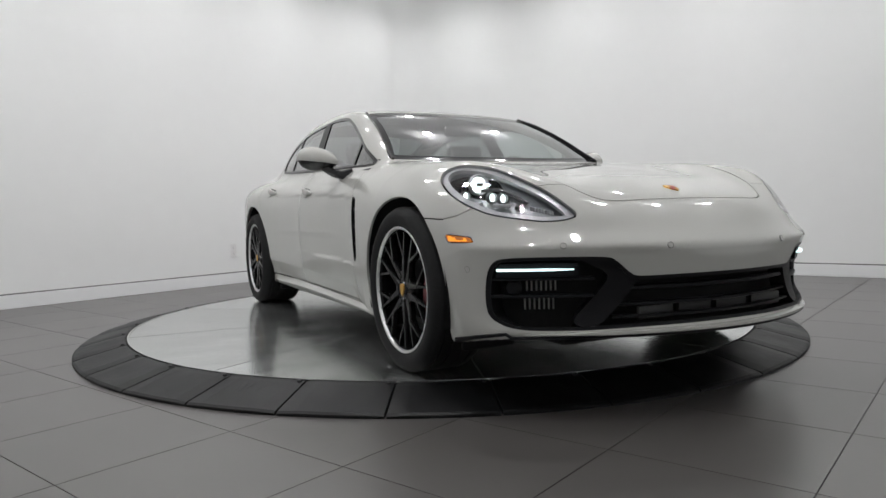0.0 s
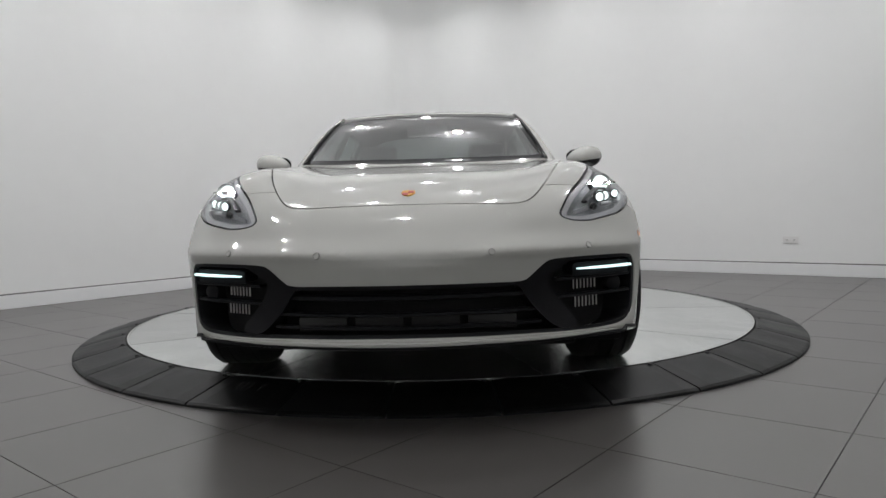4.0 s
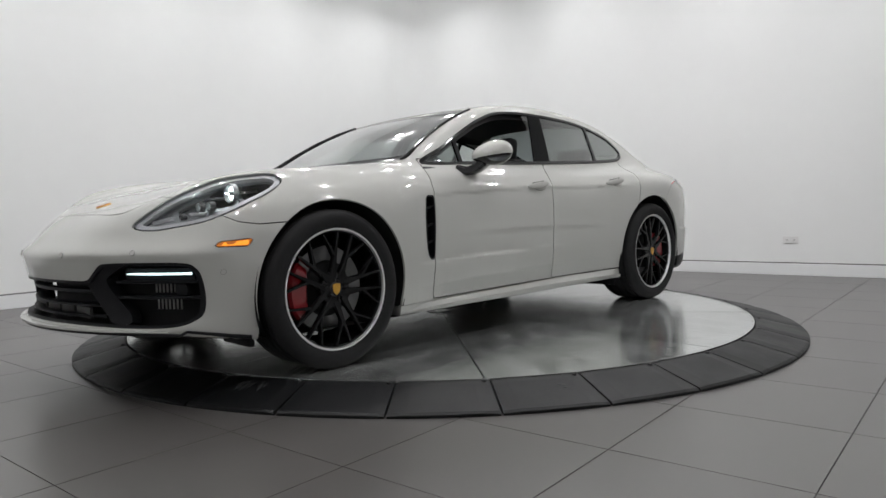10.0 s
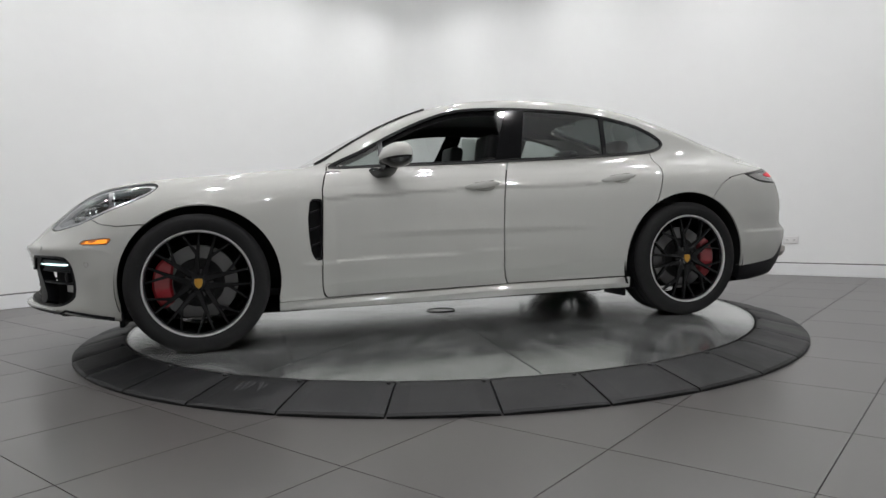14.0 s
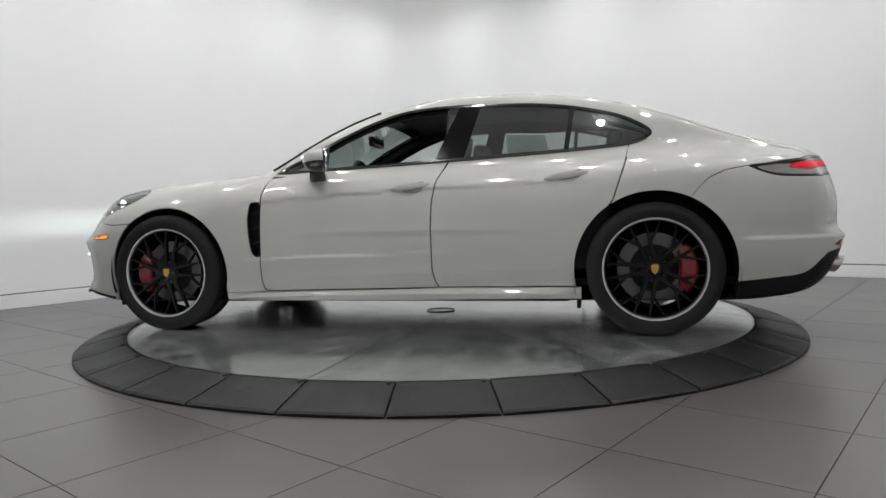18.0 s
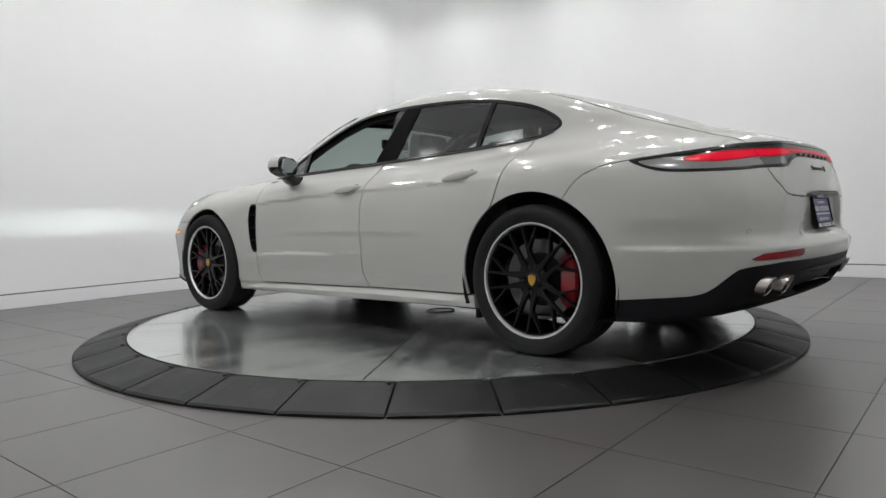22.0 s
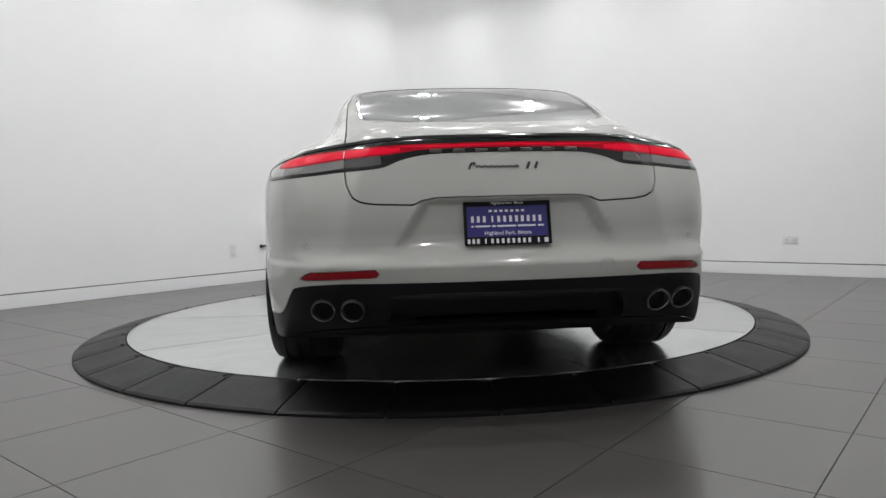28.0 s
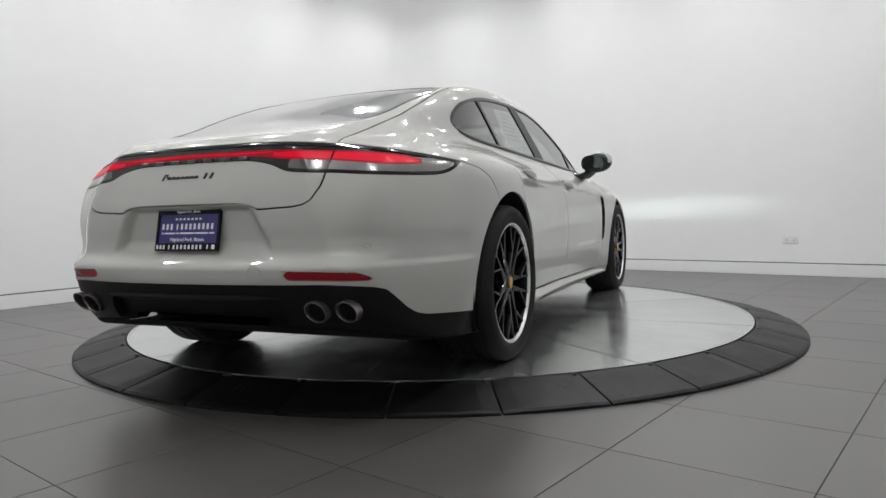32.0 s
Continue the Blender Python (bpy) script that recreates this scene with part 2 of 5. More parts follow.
def bar(points, half, height=None, round_ends=False, up=(0, 0, 1)):
    """A bmesh rod of rectangular section along 3D points; half: half width across, height: half height along up."""
    bm = bmesh.new()
    height = height or half
    pts = [Vector(p) for p in points]
    rings = []
    for i, p in enumerate(pts):
        d = (pts[min(i + 1, len(pts) - 1)] - pts[max(i - 1, 0)]).normalized()
        side = d.cross(Vector(up)).normalized()
        u = side.cross(d).normalized()
        w = half(i / (len(pts) - 1)) if callable(half) else half
        hh = height(i / (len(pts) - 1)) if callable(height) else height
        rings.append([bm.verts.new(p + side * (w * a) + u * (hh * b)) for a, b in
                      ((-1, -0.6), (-0.7, -1), (0.7, -1), (1, -0.6), (1, 0.6), (0.7, 1), (-0.7, 1), (-1, 0.6))])
    for p, q in zip(rings, rings[1:]):
        for i in range(8):
            bm.faces.new((p[i], p[(i + 1) % 8], q[(i + 1) % 8], q[i]))
    bm.faces.new(rings[0])
    bm.faces.new(rings[-1])
    return bm


def thing(name, label, category, m=None, group="", kind=""):
    ob = new(name)
    if m:
        ob.matrix_world = m
    return tagged(ob, label, category, group, kind)


# ---- the room ----
H = ROOM_H
for name, lo, hi in (("wall_north", (A_WALL, -4.3, 0), (A_WALL + 0.15, B_WALL + 0.15, H)), ("wall_west", (-4.45, B_WALL, 0), (A_WALL, B_WALL + 0.15, H)),
                     ("wall_south", (-4.60, -4.3, 0), (-4.45, B_WALL + 0.15, H)), ("wall_east", (-4.60, -4.45, 0), (A_WALL + 0.15, -4.3, H))):
    ob = part(name, box(lo, hi), WALL, smooth=False)
    ob.matrix_world = ROOM
    tagged(ob, "plain white painted showroom wall", "wall", kind="structure")
ob = part("ceiling", box((-4.60, -4.45, H), (A_WALL + 0.15, B_WALL + 0.15, H + 0.15)), CEILING, smooth=False)
ob.matrix_world = ROOM
tagged(ob, "white painted showroom ceiling with round lights", "ceiling", kind="structure")
for name, lo, hi, lo2, hi2 in (
        ("baseboard_north", (A_WALL - 0.012, -4.3, 0), (A_WALL, B_WALL - 0.012, 0.125), (A_WALL - 0.004, -4.3, 0.125), (A_WALL, B_WALL - 0.004, 0.137)),
        ("baseboard_west", (-4.45, B_WALL - 0.012, 0), (A_WALL, B_WALL, 0.125), (-4.45, B_WALL - 0.004, 0.125), (A_WALL, B_WALL, 0.137)),
        ("baseboard_south", (-4.45, -4.3, 0), (-4.438, B_WALL - 0.012, 0.125), (-4.45, -4.3, 0.125), (-4.446, B_WALL - 0.004, 0.137)),
        ("baseboard_east", (-4.438, -4.3, 0), (A_WALL - 0.012, -4.288, 0.125), (-4.446, -4.3, 0.125), (A_WALL - 0.004, -4.296, 0.137))):
    ob = part(name, box(lo, hi, 0.002, 1), TRIM, smooth=False)
    ob.matrix_world = ROOM
    tagged(ob, "white baseboard under a thin strip coloured dark as gap shade", "baseboard", kind="structure")
    # solid strip on the wall; the gap's shade is put into its dark colour
    part("shadow_gap", box(lo2, hi2), REVEAL_SHADE, ob, "thin strip coloured dark as the shade of a reveal", smooth=False)

# a cove added where the two far walls meet, to soften the corner's shade
COVE = 0.50
bm = bmesh.new()
arc = [(A_WALL - COVE + (COVE + 0.002) * math.cos(a), B_WALL - COVE + (COVE + 0.002) * math.sin(a)) for a in np.linspace(0, math.pi / 2, 25)]
arc = [(A_WALL - 0.001, B_WALL - COVE - 0.02)] + arc + [(A_WALL - COVE - 0.02, B_WALL - 0.001), (A_WALL + 0.05, B_WALL + 0.05)]
low_ring, top_ring = [bm.verts.new((x, y, 0.0)) for x, y in arc], [bm.verts.new((x, y, H)) for x, y in arc]
for i in range(len(arc)):
    j = (i + 1) % len(arc)
    bm.faces.new((low_ring[i], low_ring[j], top_ring[j], top_ring[i]))
ob = part("wall_cove", bm, WALL)
ob.matrix_world = ROOM
tagged(ob, "white rounded corner added to soften the shade where two walls meet", "wall", kind="structure")

# floor: grout bed with square tiles laid along the walls
floor = part("floor", box((-4.45, -4.3, -0.2), (A_WALL, B_WALL, -0.004)), GROUT, smooth=False)
floor.matrix_world = ROOM
tagged(floor, "matt grey-brown square porcelain floor tiles with dark joints", "floor", kind="structure")


def outlet(a, b, z, turn, upright=False):
    """A wall socket plate with two sockets, its back on the wall."""
    o = thing("wall_outlet", "small white plastic double wall outlet above the baseboard", "outlet", ROOM @ pose(a, b, z, 0, 0, turn) @ pose(0, 0, 0, 90 if upright else 0), "wall outlets")
    part("cover_plate", box((-0.006, -0.075, -0.038), (0, 0.075, 0.038), 0.002, 1), PLASTIC_WHITE, o)
    for y in (-0.034, 0.034):
        s = part("socket", box((-0.009, y - 0.024, -0.019), (-0.006, y + 0.024, 0.019), 0.0012, 1), PLASTIC_WHITE, o)
        for dy in (-0.007, 0.007):
            part("slot", box((-0.0098, y + dy - 0.002, -0.005), (-0.009, y + dy + 0.002, 0.007)), DARK, s, smooth=False)
    return o


outlet(A_WALL, -1.369, 0.375, 0)
outlet(0.915, B_WALL, 0.385, 90, upright=True)


knob = thing("door_knob", "small black lever knob on the white wall", "knob", ROOM @ pose(1.304, B_WALL, 0.417, 0, 0, 90))
part("rose", box((-0.008, -0.02, -0.02), (0, 0.02, 0.02), 0.003), BOLT, knob)
part("lever", bar([(-0.008, 0, 0), (-0.035, 0, 0.0), (-0.045, -0.02, 0.004), (-0.045, -0.06, 0.008)], 0.011), BOLT, knob, "black lever")


def pendant(a, b):
    """A round surface lamp, glowing all round."""
    o = thing("ceiling_light", "round white surface ceiling light, switched on", "ceiling light", ROOM @ pose(a, b, H), "ceiling lights")
    drop = LAMP_Z - H
    part("canopy", lathe([(0.0, 0.0), (0.06, 0.0), (0.06, -0.035), (0.045, -0.052), (0.0, -0.052)], 24, "z"), PLASTIC_WHITE, o)
    part("globe", lathe([(0.0, drop + 0.11), (0.03, drop + 0.10), (0.055, drop + 0.075), (0.066, drop + 0.04), (0.064, drop + 0.01), (0.062, drop), (0.0, drop)], 24, "z"), LAMP_FACE, o, "glowing white globe")


for a, b in LAMPS:
    pendant(a, b)

# ---- turntable: black rubber ramp ring, bright edge, polished plate ----
R_OUT, R_IN = 2.315, 2.035
ring = thing("turntable_ramp", "ring of black rubber ramp segments round the turntable", "ramp ring")
STEP = 360 / 33


def ramp_piece():
    """One ramp segment, bevelled, sloping from the plate's edge down to the floor."""
    n, v, f = 6, [], []
    for i in range(n + 1):
        a = radians(-STEP / 2 + 0.12 + (STEP - 0.24) * i / n)
        c, s = math.cos(a), math.sin(a)
        e = 0.004 if i in (0, n) else 0.0
        for r, z in ((R_IN + 0.004, 0.002), (R_IN + 0.004, DISC_Z - 0.002 - e), (R_IN + 0.016, DISC_Z + 0.002 - e), (R_IN + 0.05, DISC_Z - 0.004 - e), (R_OUT - 0.012, 0.020 - e), (R_OUT, 0.012 - e), (R_OUT, 0.0)):
            v.append((r * c, r * s, z))
    for i in range(n):
        for j in range(7):
            a, b = i * 7 + j, i * 7 + (j + 1) % 7
            f.append((a, a + 7, b + 7, b))
    f += [tuple(range(6, -1, -1)), tuple(n * 7 + k for k in range(7))]
    return mesh_of("ramp_segment", v, f, RUBBER)


piece, bolt = ramp_piece(), None
for i in range(33):
    seg = part("ramp_segment", piece, RUBBER, ring)
    seg.matrix_world = pose(0, 0, 0, 0, 0, -90 + STEP * i)
    if bolt is None:
        bolt = part("bolt", lathe([(0, 0.006), (0.007, 0.006), (0.010, 0.003), (0.010, -0.02), (0, -0.02)], 12, "z"), BOLT, seg, "black bolt head").data
    else:
        part("bolt", bolt, BOLT, seg, "black bolt head")
    seg.children[0].location = Matrix.Rotation(radians(STEP * 0.43), 3, "Z") @ Vector((R_IN + 0.026, 0, DISC_Z + 0.0))

def on_ramp(ang, r):
    """A point on the slope of the ramp, at an angle in plan and a distance from the centre."""
    z = DISC_Z - 0.004 + (r - R_IN - 0.05) / (R_OUT - 0.012 - R_IN - 0.05) * (0.024 - DISC_Z)
    return (r * math.cos(radians(ang)), r * math.sin(radians(ang)), z + 0.0004)


for ang, r0, r1, turn in ((-114.2, 2.10, 2.17, 0.5), (-113.3, 2.09, 2.18, 0.3), (-112.3, 2.10, 2.165, -0.2), (-111.5, 2.085, 2.17, 0.7), (-110.8, 2.10, 2.14, 0.2), (-77.6, 2.13, 2.15, 1.1), (-77.0, 2.16, 2.175, 0.4)):
    part("scuff_mark", bar([on_ramp(ang + turn * k / 4, r0 + (r1 - r0) * k / 4) for k in range(5)], lambda t: 0.001 + 0.006 * math.sin(3.14 * t), 0.0006), SCUFF, ring, "pale grey scuff on the rubber")

plate = thing("turntable_plate", "stained polished steel turntable plate in wedge sections", "turntable", pose(0, 0, 0, 0, 0, 0))
WEDGES = 10


def wedge():
    n, v, f = 12, [], []
    for z in (DISC_Z, 0.01):
        for i in range(n + 1):
            a = radians(0.13 + (360 / WEDGES - 0.26) * i / n)
            v.append(((R_IN - 0.014) * math.cos(a), (R_IN - 0.014) * math.sin(a), z))
        mid = radians(180 / WEDGES)
        v.append((0.003 * math.cos(mid), 0.003 * math.sin(mid), z))
    k = n + 2
    f.append(tuple(range(k)))
    f.append(tuple(k + i for i in range(k - 1, -1, -1)))
    f += [(i, k + i, k + (i + 1) % k, (i + 1) % k) for i in range(k)]
    return mesh_of("wedge", v, f, STEEL)


wedge_mesh = wedge()
for i in range(WEDGES):
    w = part("plate_section", wedge_mesh, STEEL, plate)
    w.rotation_euler = (0, 0, radians(360 / WEDGES * i + 14))
part("edge_band", lathe([(R_IN - 0.013, DISC_Z - 0.03), (R_IN - 0.013, DISC_Z + 0.002), (R_IN - 0.004, DISC_Z + 0.002), (R_IN - 0.002, DISC_Z - 0.03)], 160, "z", True), STEEL_EDGE, plate, "bright bare steel edge band")


part("centre_cap", lathe([(0.0, DISC_Z + 0.002), (0.09, DISC_Z + 0.002), (0.094, DISC_Z + 0.006), (0.100, DISC_Z + 0.006), (0.105, DISC_Z + 0.0005), (0.0, DISC_Z + 0.0005)], 48, "z"), STEEL_EDGE, plate, "round bright steel centre cap")

# ---- the car's outer skin, as one smooth solid that is cut into panels ----
# car space: x forward from the middle of the wheelbase, y to the car's left, z up from the floor it stands on
AXLE, HUB_Z = 1.475, 0.354


def curve(*pts, soft=0.05):
    """A smooth function through (x, value) pairs, held as a fine table."""
    px, py = np.array([p[0] for p in pts], float), np.array([p[1] for p in pts], float)
    m = np.gradient(py, px)
    xs = np.linspace(px[0], px[-1], 500)
    i = np.clip(np.searchsorted(px, xs) - 1, 0, len(px) - 2)
    h = px[i + 1] - px[i]
    t = (xs - px[i]) / h
    ys = ((1 + 2 * t) * (1 - t) ** 2 * py[i] + t * (1 - t) ** 2 * h * m[i]
          + t * t * (3 - 2 * t) * py[i + 1] + t * t * (t - 1) * h * m[i + 1])
    n = int(soft * 500 / (px[-1] - px[0]))
    if n > 1:
        w = np.hanning(2 * n + 3)
        pad = len(w) // 2
        ext = np.concatenate([2 * ys[0] - ys[pad:0:-1], ys, 2 * ys[-1] - ys[-2:-pad - 2:-1]])
        ys = np.convolve(ext, w / w.sum(), "valid")
    return lambda v: np.interp(v, xs, ys)


def smin(a, b, k):
    h = np.maximum(k - np.abs(a - b), 0) / k
    return np.minimum(a, b) - h * h * k * 0.25


def smax(a, b, k):
    return -smin(-a, -b, k)


def ease(t):
    t = np.clip(t, 0, 1)
    return t * t * (3 - 2 * t)


def bell(v, mid, width):
    return np.exp(-((v - mid) / width) ** 2)


# half width along the car at its widest height, and how it changes with height
plan = curve((-2.7, 0.50), (-2.45, 0.725), (-2.3, 0.818), (-2.15, 0.884), (-2.0, 0.927), (-1.8, 0.955), (-1.475, 0.968), (-1.1, 0.950), (-0.7, 0.933), (-0.2, 0.928), (0.3, 0.928),
             (0.8, 0.938), (1.1, 0.955), (1.475, 0.966), (1.8, 0.940), (2.0, 0.917), (2.2, 0.865), (2.6, 0.70))
flank = curve((0.0, -0.06), (0.16, -0.045), (0.25, -0.027), (0.34, -0.0165), (0.42, -0.0085), (0.5, -0.0035), (0.6, -0.0004), (0.66, 0.0), (0.72, -0.0025), (0.78, -0.010), (0.86, -0.035),
              (0.94, -0.09), (1.0, -0.16), (1.2, -0.55), (1.6, -1.4), soft=0.03)
# top of the lower body on the centre line, the crest of the wings, the shoulder beside the cabin
bonnet = curve((-2.8, 0.90), (-2.4, 0.955), (-2.1, 0.985), (-1.6, 1.0), (-0.8, 0.995), (0.0, 0.99), (0.6, 0.985), (0.9, 0.965), (1.2, 0.938), (1.5, 0.902), (1.8, 0.855),
               (2.0, 0.812), (2.15, 0.765), (2.3, 0.70), (2.42, 0.62), (2.6, 0.42))
crest = curve((0.3, 0.0), (0.8, 0.008), (1.1, 0.018), (1.4, 0.030), (1.7, 0.048), (1.9, 0.050), (2.1, 0.035), (2.3, 0.01), (2.6, 0.0))
nose = curve((0.0, 2.36), (0.16, 2.40), (0.24, 2.452), (0.32, 2.436), (0.45, 2.440), (0.53, 2.456), (0.566, 2.464), (0.584, 2.446), (0.61, 2.418), (0.68, 2.368), (0.8, 2.29), (1.2, 1.9), soft=0.010)
tail = curve((0.0, 2.30), (0.2, 2.40), (0.3, 2.50), (0.40, 2.555), (0.49, 2.575), (0.518, 2.574), (0.534, 2.556), (0.556, 2.528), (0.60, 2.517), (0.66, 2.522), (0.72, 2.520), (0.80, 2.497), (0.88, 2.455), (0.94, 2.415),
             (1.0, 2.36), (1.1, 2.24), (1.4, 1.9), soft=0.009)
under = curve((-2.7, 0.36), (-2.5, 0.29), (-2.3, 0.235), (-2.05, 0.20), (-1.5, 0.19), (1.5, 0.18), (1.85, 0.18), (2.05, 0.212), (2.2, 0.230), (2.6, 0.240))
# cabin
roof = curve((-2.8, 0.80), (-2.45, 0.945), (-2.3, 1.0), (-2.0, 1.105), (-1.64, 1.238), (-1.29, 1.343), (-0.93, 1.405), (-0.5, 1.426), (-0.14, 1.405), (0.16, 1.345),
             (0.45, 1.24), (0.83, 1.045), (1.0, 0.95), (1.4, 0.72), soft=0.08)
glass_in = curve((0.5, 0.93), (0.90, 0.815), (0.97, 0.788), (1.1, 0.733), (1.25, 0.665), (1.35, 0.615), (1.5, 0.53))
taper = curve((-2.8, 0.50), (-2.3, 0.30), (-2.0, 0.175), (-1.7, 0.095), (-1.4, 0.045), (-1.0, 0.012), (-0.5, 0.0), (0.2, 0.0), (0.6, 0.012), (0.9, 0.045), (1.4, 0.16), soft=0.12)


def lower_body(x, y, z):
    a = np.abs(y)
    side = plan(x) + flank(z) - a
    # pressed lines: a shoulder crease along both doors, and a break low down
    high = np.interp(-x, [-0.78, -0.02, 0.45, 0.87], [0.797, 0.837, 0.848, 0.853])
    along = np.clip((0.95 - x) / 0.2, 0, 1) * np.clip((x + 1.25) / 0.35, 0, 1)
    side = side - 0.18 * along * np.clip(z - high, 0, 0.05) - 0.50 * along * np.clip(high - z, 0, 0.016)
    ledge = 0.4625 - 0.0235 * x
    side = side + 0.008 * along * ease((x + 0.45) / 0.7) * ease((ledge + 0.005 - z) / 0.010) * ease((z - ledge + 0.13) / 0.12)
    low = 0.341 - 0.029 * x
    side = side - 0.26 * along * np.clip(low - z, 0, 0.08)
    side = side + ease((-1.88 - x) / 0.14) * (0.006 * ease((0.532 - z) / 0.022) - 0.006 * ease((z - 0.51) / 0.022) * ease((0.66 - z) / 0.10))
    haunch = 0.03 * bell(x, -1.62, 0.55) * bell(z, 0.92, 0.12)
    side = side + haunch
    top = bonnet(x) + crest(x) * bell(a, 0.70, 0.17) - 0.05 * np.clip(a - 0.2, 0, 1) ** 2 * np.clip((x - 0.6) / 0.8, 0, 1) - z
    front = (nose(z) - 0.465 * a * a - x) * 0.9
    half = 0.30 + 0.55 * (0.745 - z)
    niche = ease((half - a + 0.012) / 0.055) * ease((0.744 - z) / 0.022) * ease((z - 0.54) / 0.07)
    back = x + tail(z) - 0.14 * a * a - 0.20 * a ** 4 - 0.05 * np.where(x < -2, niche, 0)
    f = smin(side, top, 0.13 + 0.10 * np.clip((x - 0.7) / 0.5, 0, 1))
    f = smin(f, front, 0.10)
    f = smin(f, back, 0.05)
    return smin(f, z - under(x), 0.02)


def cabin(x, y, z):
    a = np.abs(y)
    side = (glass_in(z) - taper(x) - a) * 0.92
    top = (roof(x) - 0.05 * a * a - 0.06 * a ** 4 - 0.055 * a * a * np.clip((x - 0.2) / 0.6, 0, 1.2) - z) * (0.9 - 0.1 * bell(x, 0.6, 0.5))
    return smin(smin(smin(side, top, 0.06), z - 0.6, 0.02), smin(x + 2.42, 1.15 - x, 0.02), 0.02)


def skin(x, y, z):
    """Above 0 inside the car, 0 on its skin."""
    k = 0.035 + 0.13 * np.clip((-1.1 - x) / 0.8, 0, 1)
    return smax(lower_body(x, y, z), cabin(x, y, z), k)


def skin_normal(p, e=0.004):
    g = [skin(*(p + s).T) - skin(*(p - s).T) for s in np.eye(3) * e]
    n = -np.stack(g, 1)
    return n / np.maximum(np.linalg.norm(n, axis=1), 1e-9)[:, None]


def settle(p, steps=5, e=0.004):
    """Move points onto the skin."""
    for _ in range(steps):
        f = skin(*p.T)
        g = np.stack([(skin(*(p + s).T) - skin(*(p - s).T)) / (2 * e) for s in np.eye(3) * e], 1)
        step = (f / np.maximum((g * g).sum(1), 0.05))[:, None] * g
        p = p - np.clip(step, -0.02, 0.02)
    return p


class Shell:
    """A surface: points, outward normals, polygons."""

    def __init__(self, v, n, f):
        self.v, self.n, self.f = v, n, f

    def used(self):
        keep = sorted({i for f in self.f for i in f})
        at = {k: i for i, k in enumerate(keep)}
        return Shell(self.v[keep].reshape(-1, 3), self.n[keep].reshape(-1, 3), [tuple(at[i] for i in f) for f in self.f])

    def shifted(self, d):
        return Shell(self.v - self.n * d, self.n, self.f)


def body_shell(cell=0.0165):
    """The whole skin as even quads, by surface nets."""
    lo, hi = np.array([-2.66, -1.04, 0.10]), np.array([2.58, 1.04, 1.50])
    dim = np.ceil((hi - lo) / cell).astype(int) + 1
    ax = [lo[i] + cell * np.arange(dim[i]) for i in range(3)]
    gx, gy, gz = np.meshgrid(*ax, indexing="ij")
    f = skin(gx.ravel(), gy.ravel(), gz.ravel()).reshape(dim)
    inside = f > 0
    total, count = np.zeros((*(dim - 1), 3)), np.zeros(dim - 1)
    grid = np.stack([gx, gy, gz], -1)
    edges = []
    for a in range(3):
        s0, s1 = [slice(None)] * 3, [slice(None)] * 3
        s0[a], s1[a] = slice(0, -1), slice(1, None)
        f0, f1 = f[tuple(s0)], f[tuple(s1)]
        hit = np.argwhere((f0 > 0) != (f1 > 0))
        k = tuple(hit.T)
        t = f0[k] / (f0[k] - f1[k])
        p = grid[tuple(s0)][k].copy()
        p[:, a] += t * cell
        b, c = (a + 1) % 3, (a + 2) % 3
        ring = []
        for db, dc in ((0, 0), (-1, 0), (-1, -1), (0, -1)):
            q = hit.copy()
            q[:, b] += db
            q[:, c] += dc
            ring.append(q)
            np.add.at(total, tuple(q.T), p)
            np.add.at(count, tuple(q.T), 1)
        edges.append((ring, f0[k] > 0))
    cells = np.argwhere(count > 0)
    index = np.full(dim - 1, -1)
    index[tuple(cells.T)] = np.arange(len(cells))
    v = total[tuple(cells.T)] / count[tuple(cells.T)][:, None]
    v = settle(v)
    faces = []
    for ring, out in edges:
        quad = np.stack([index[tuple(q.T)] for q in ring], 1)
        quad[~out] = quad[~out][:, ::-1]
        faces.append(quad)
    return Shell(v, skin_normal(v), [tuple(map(int, q)) for q in np.concatenate(faces)])


def split(shell, field):
    """Cut a shell along field = 0. Gives (inside: field below 0, outside)."""
    if not shell.f:
        return shell, shell
    g = np.asarray(field(shell), float)
    g = np.where(np.abs(g) < 1e-5, 1e-5, g)
    v, n, made = list(shell.v), list(shell.n), {}
    sign = g < 0
    inner, outer = [], []
    for f in shell.f:
        s = [sign[i] for i in f]
        if all(s):
            inner.append(f)
        elif not any(s):
            outer.append(f)
        else:
            a, b = [], []
            for i, j in zip(f, f[1:] + f[:1]):
                (a if sign[i] else b).append(i)
                if sign[i] != sign[j]:
                    key = (i, j) if i < j else (j, i)
                    if key not in made:
                        i0, j0 = key
                        t = g[i0] / (g[i0] - g[j0])
                        made[key] = len(v)
                        v.append(v[i0] + t * (v[j0] - v[i0]))
                        m = n[i0] + t * (n[j0] - n[i0])
                        n.append(m / max(np.linalg.norm(m), 1e-9))
                    a.append(made[key])
                    b.append(made[key])
            if len(a) > 2:
                inner.append(tuple(a))
            if len(b) > 2:
                outer.append(tuple(b))
    v, n = np.array(v), np.array(n)
    return Shell(v, n, inner).used(), Shell(v, n, outer).used()


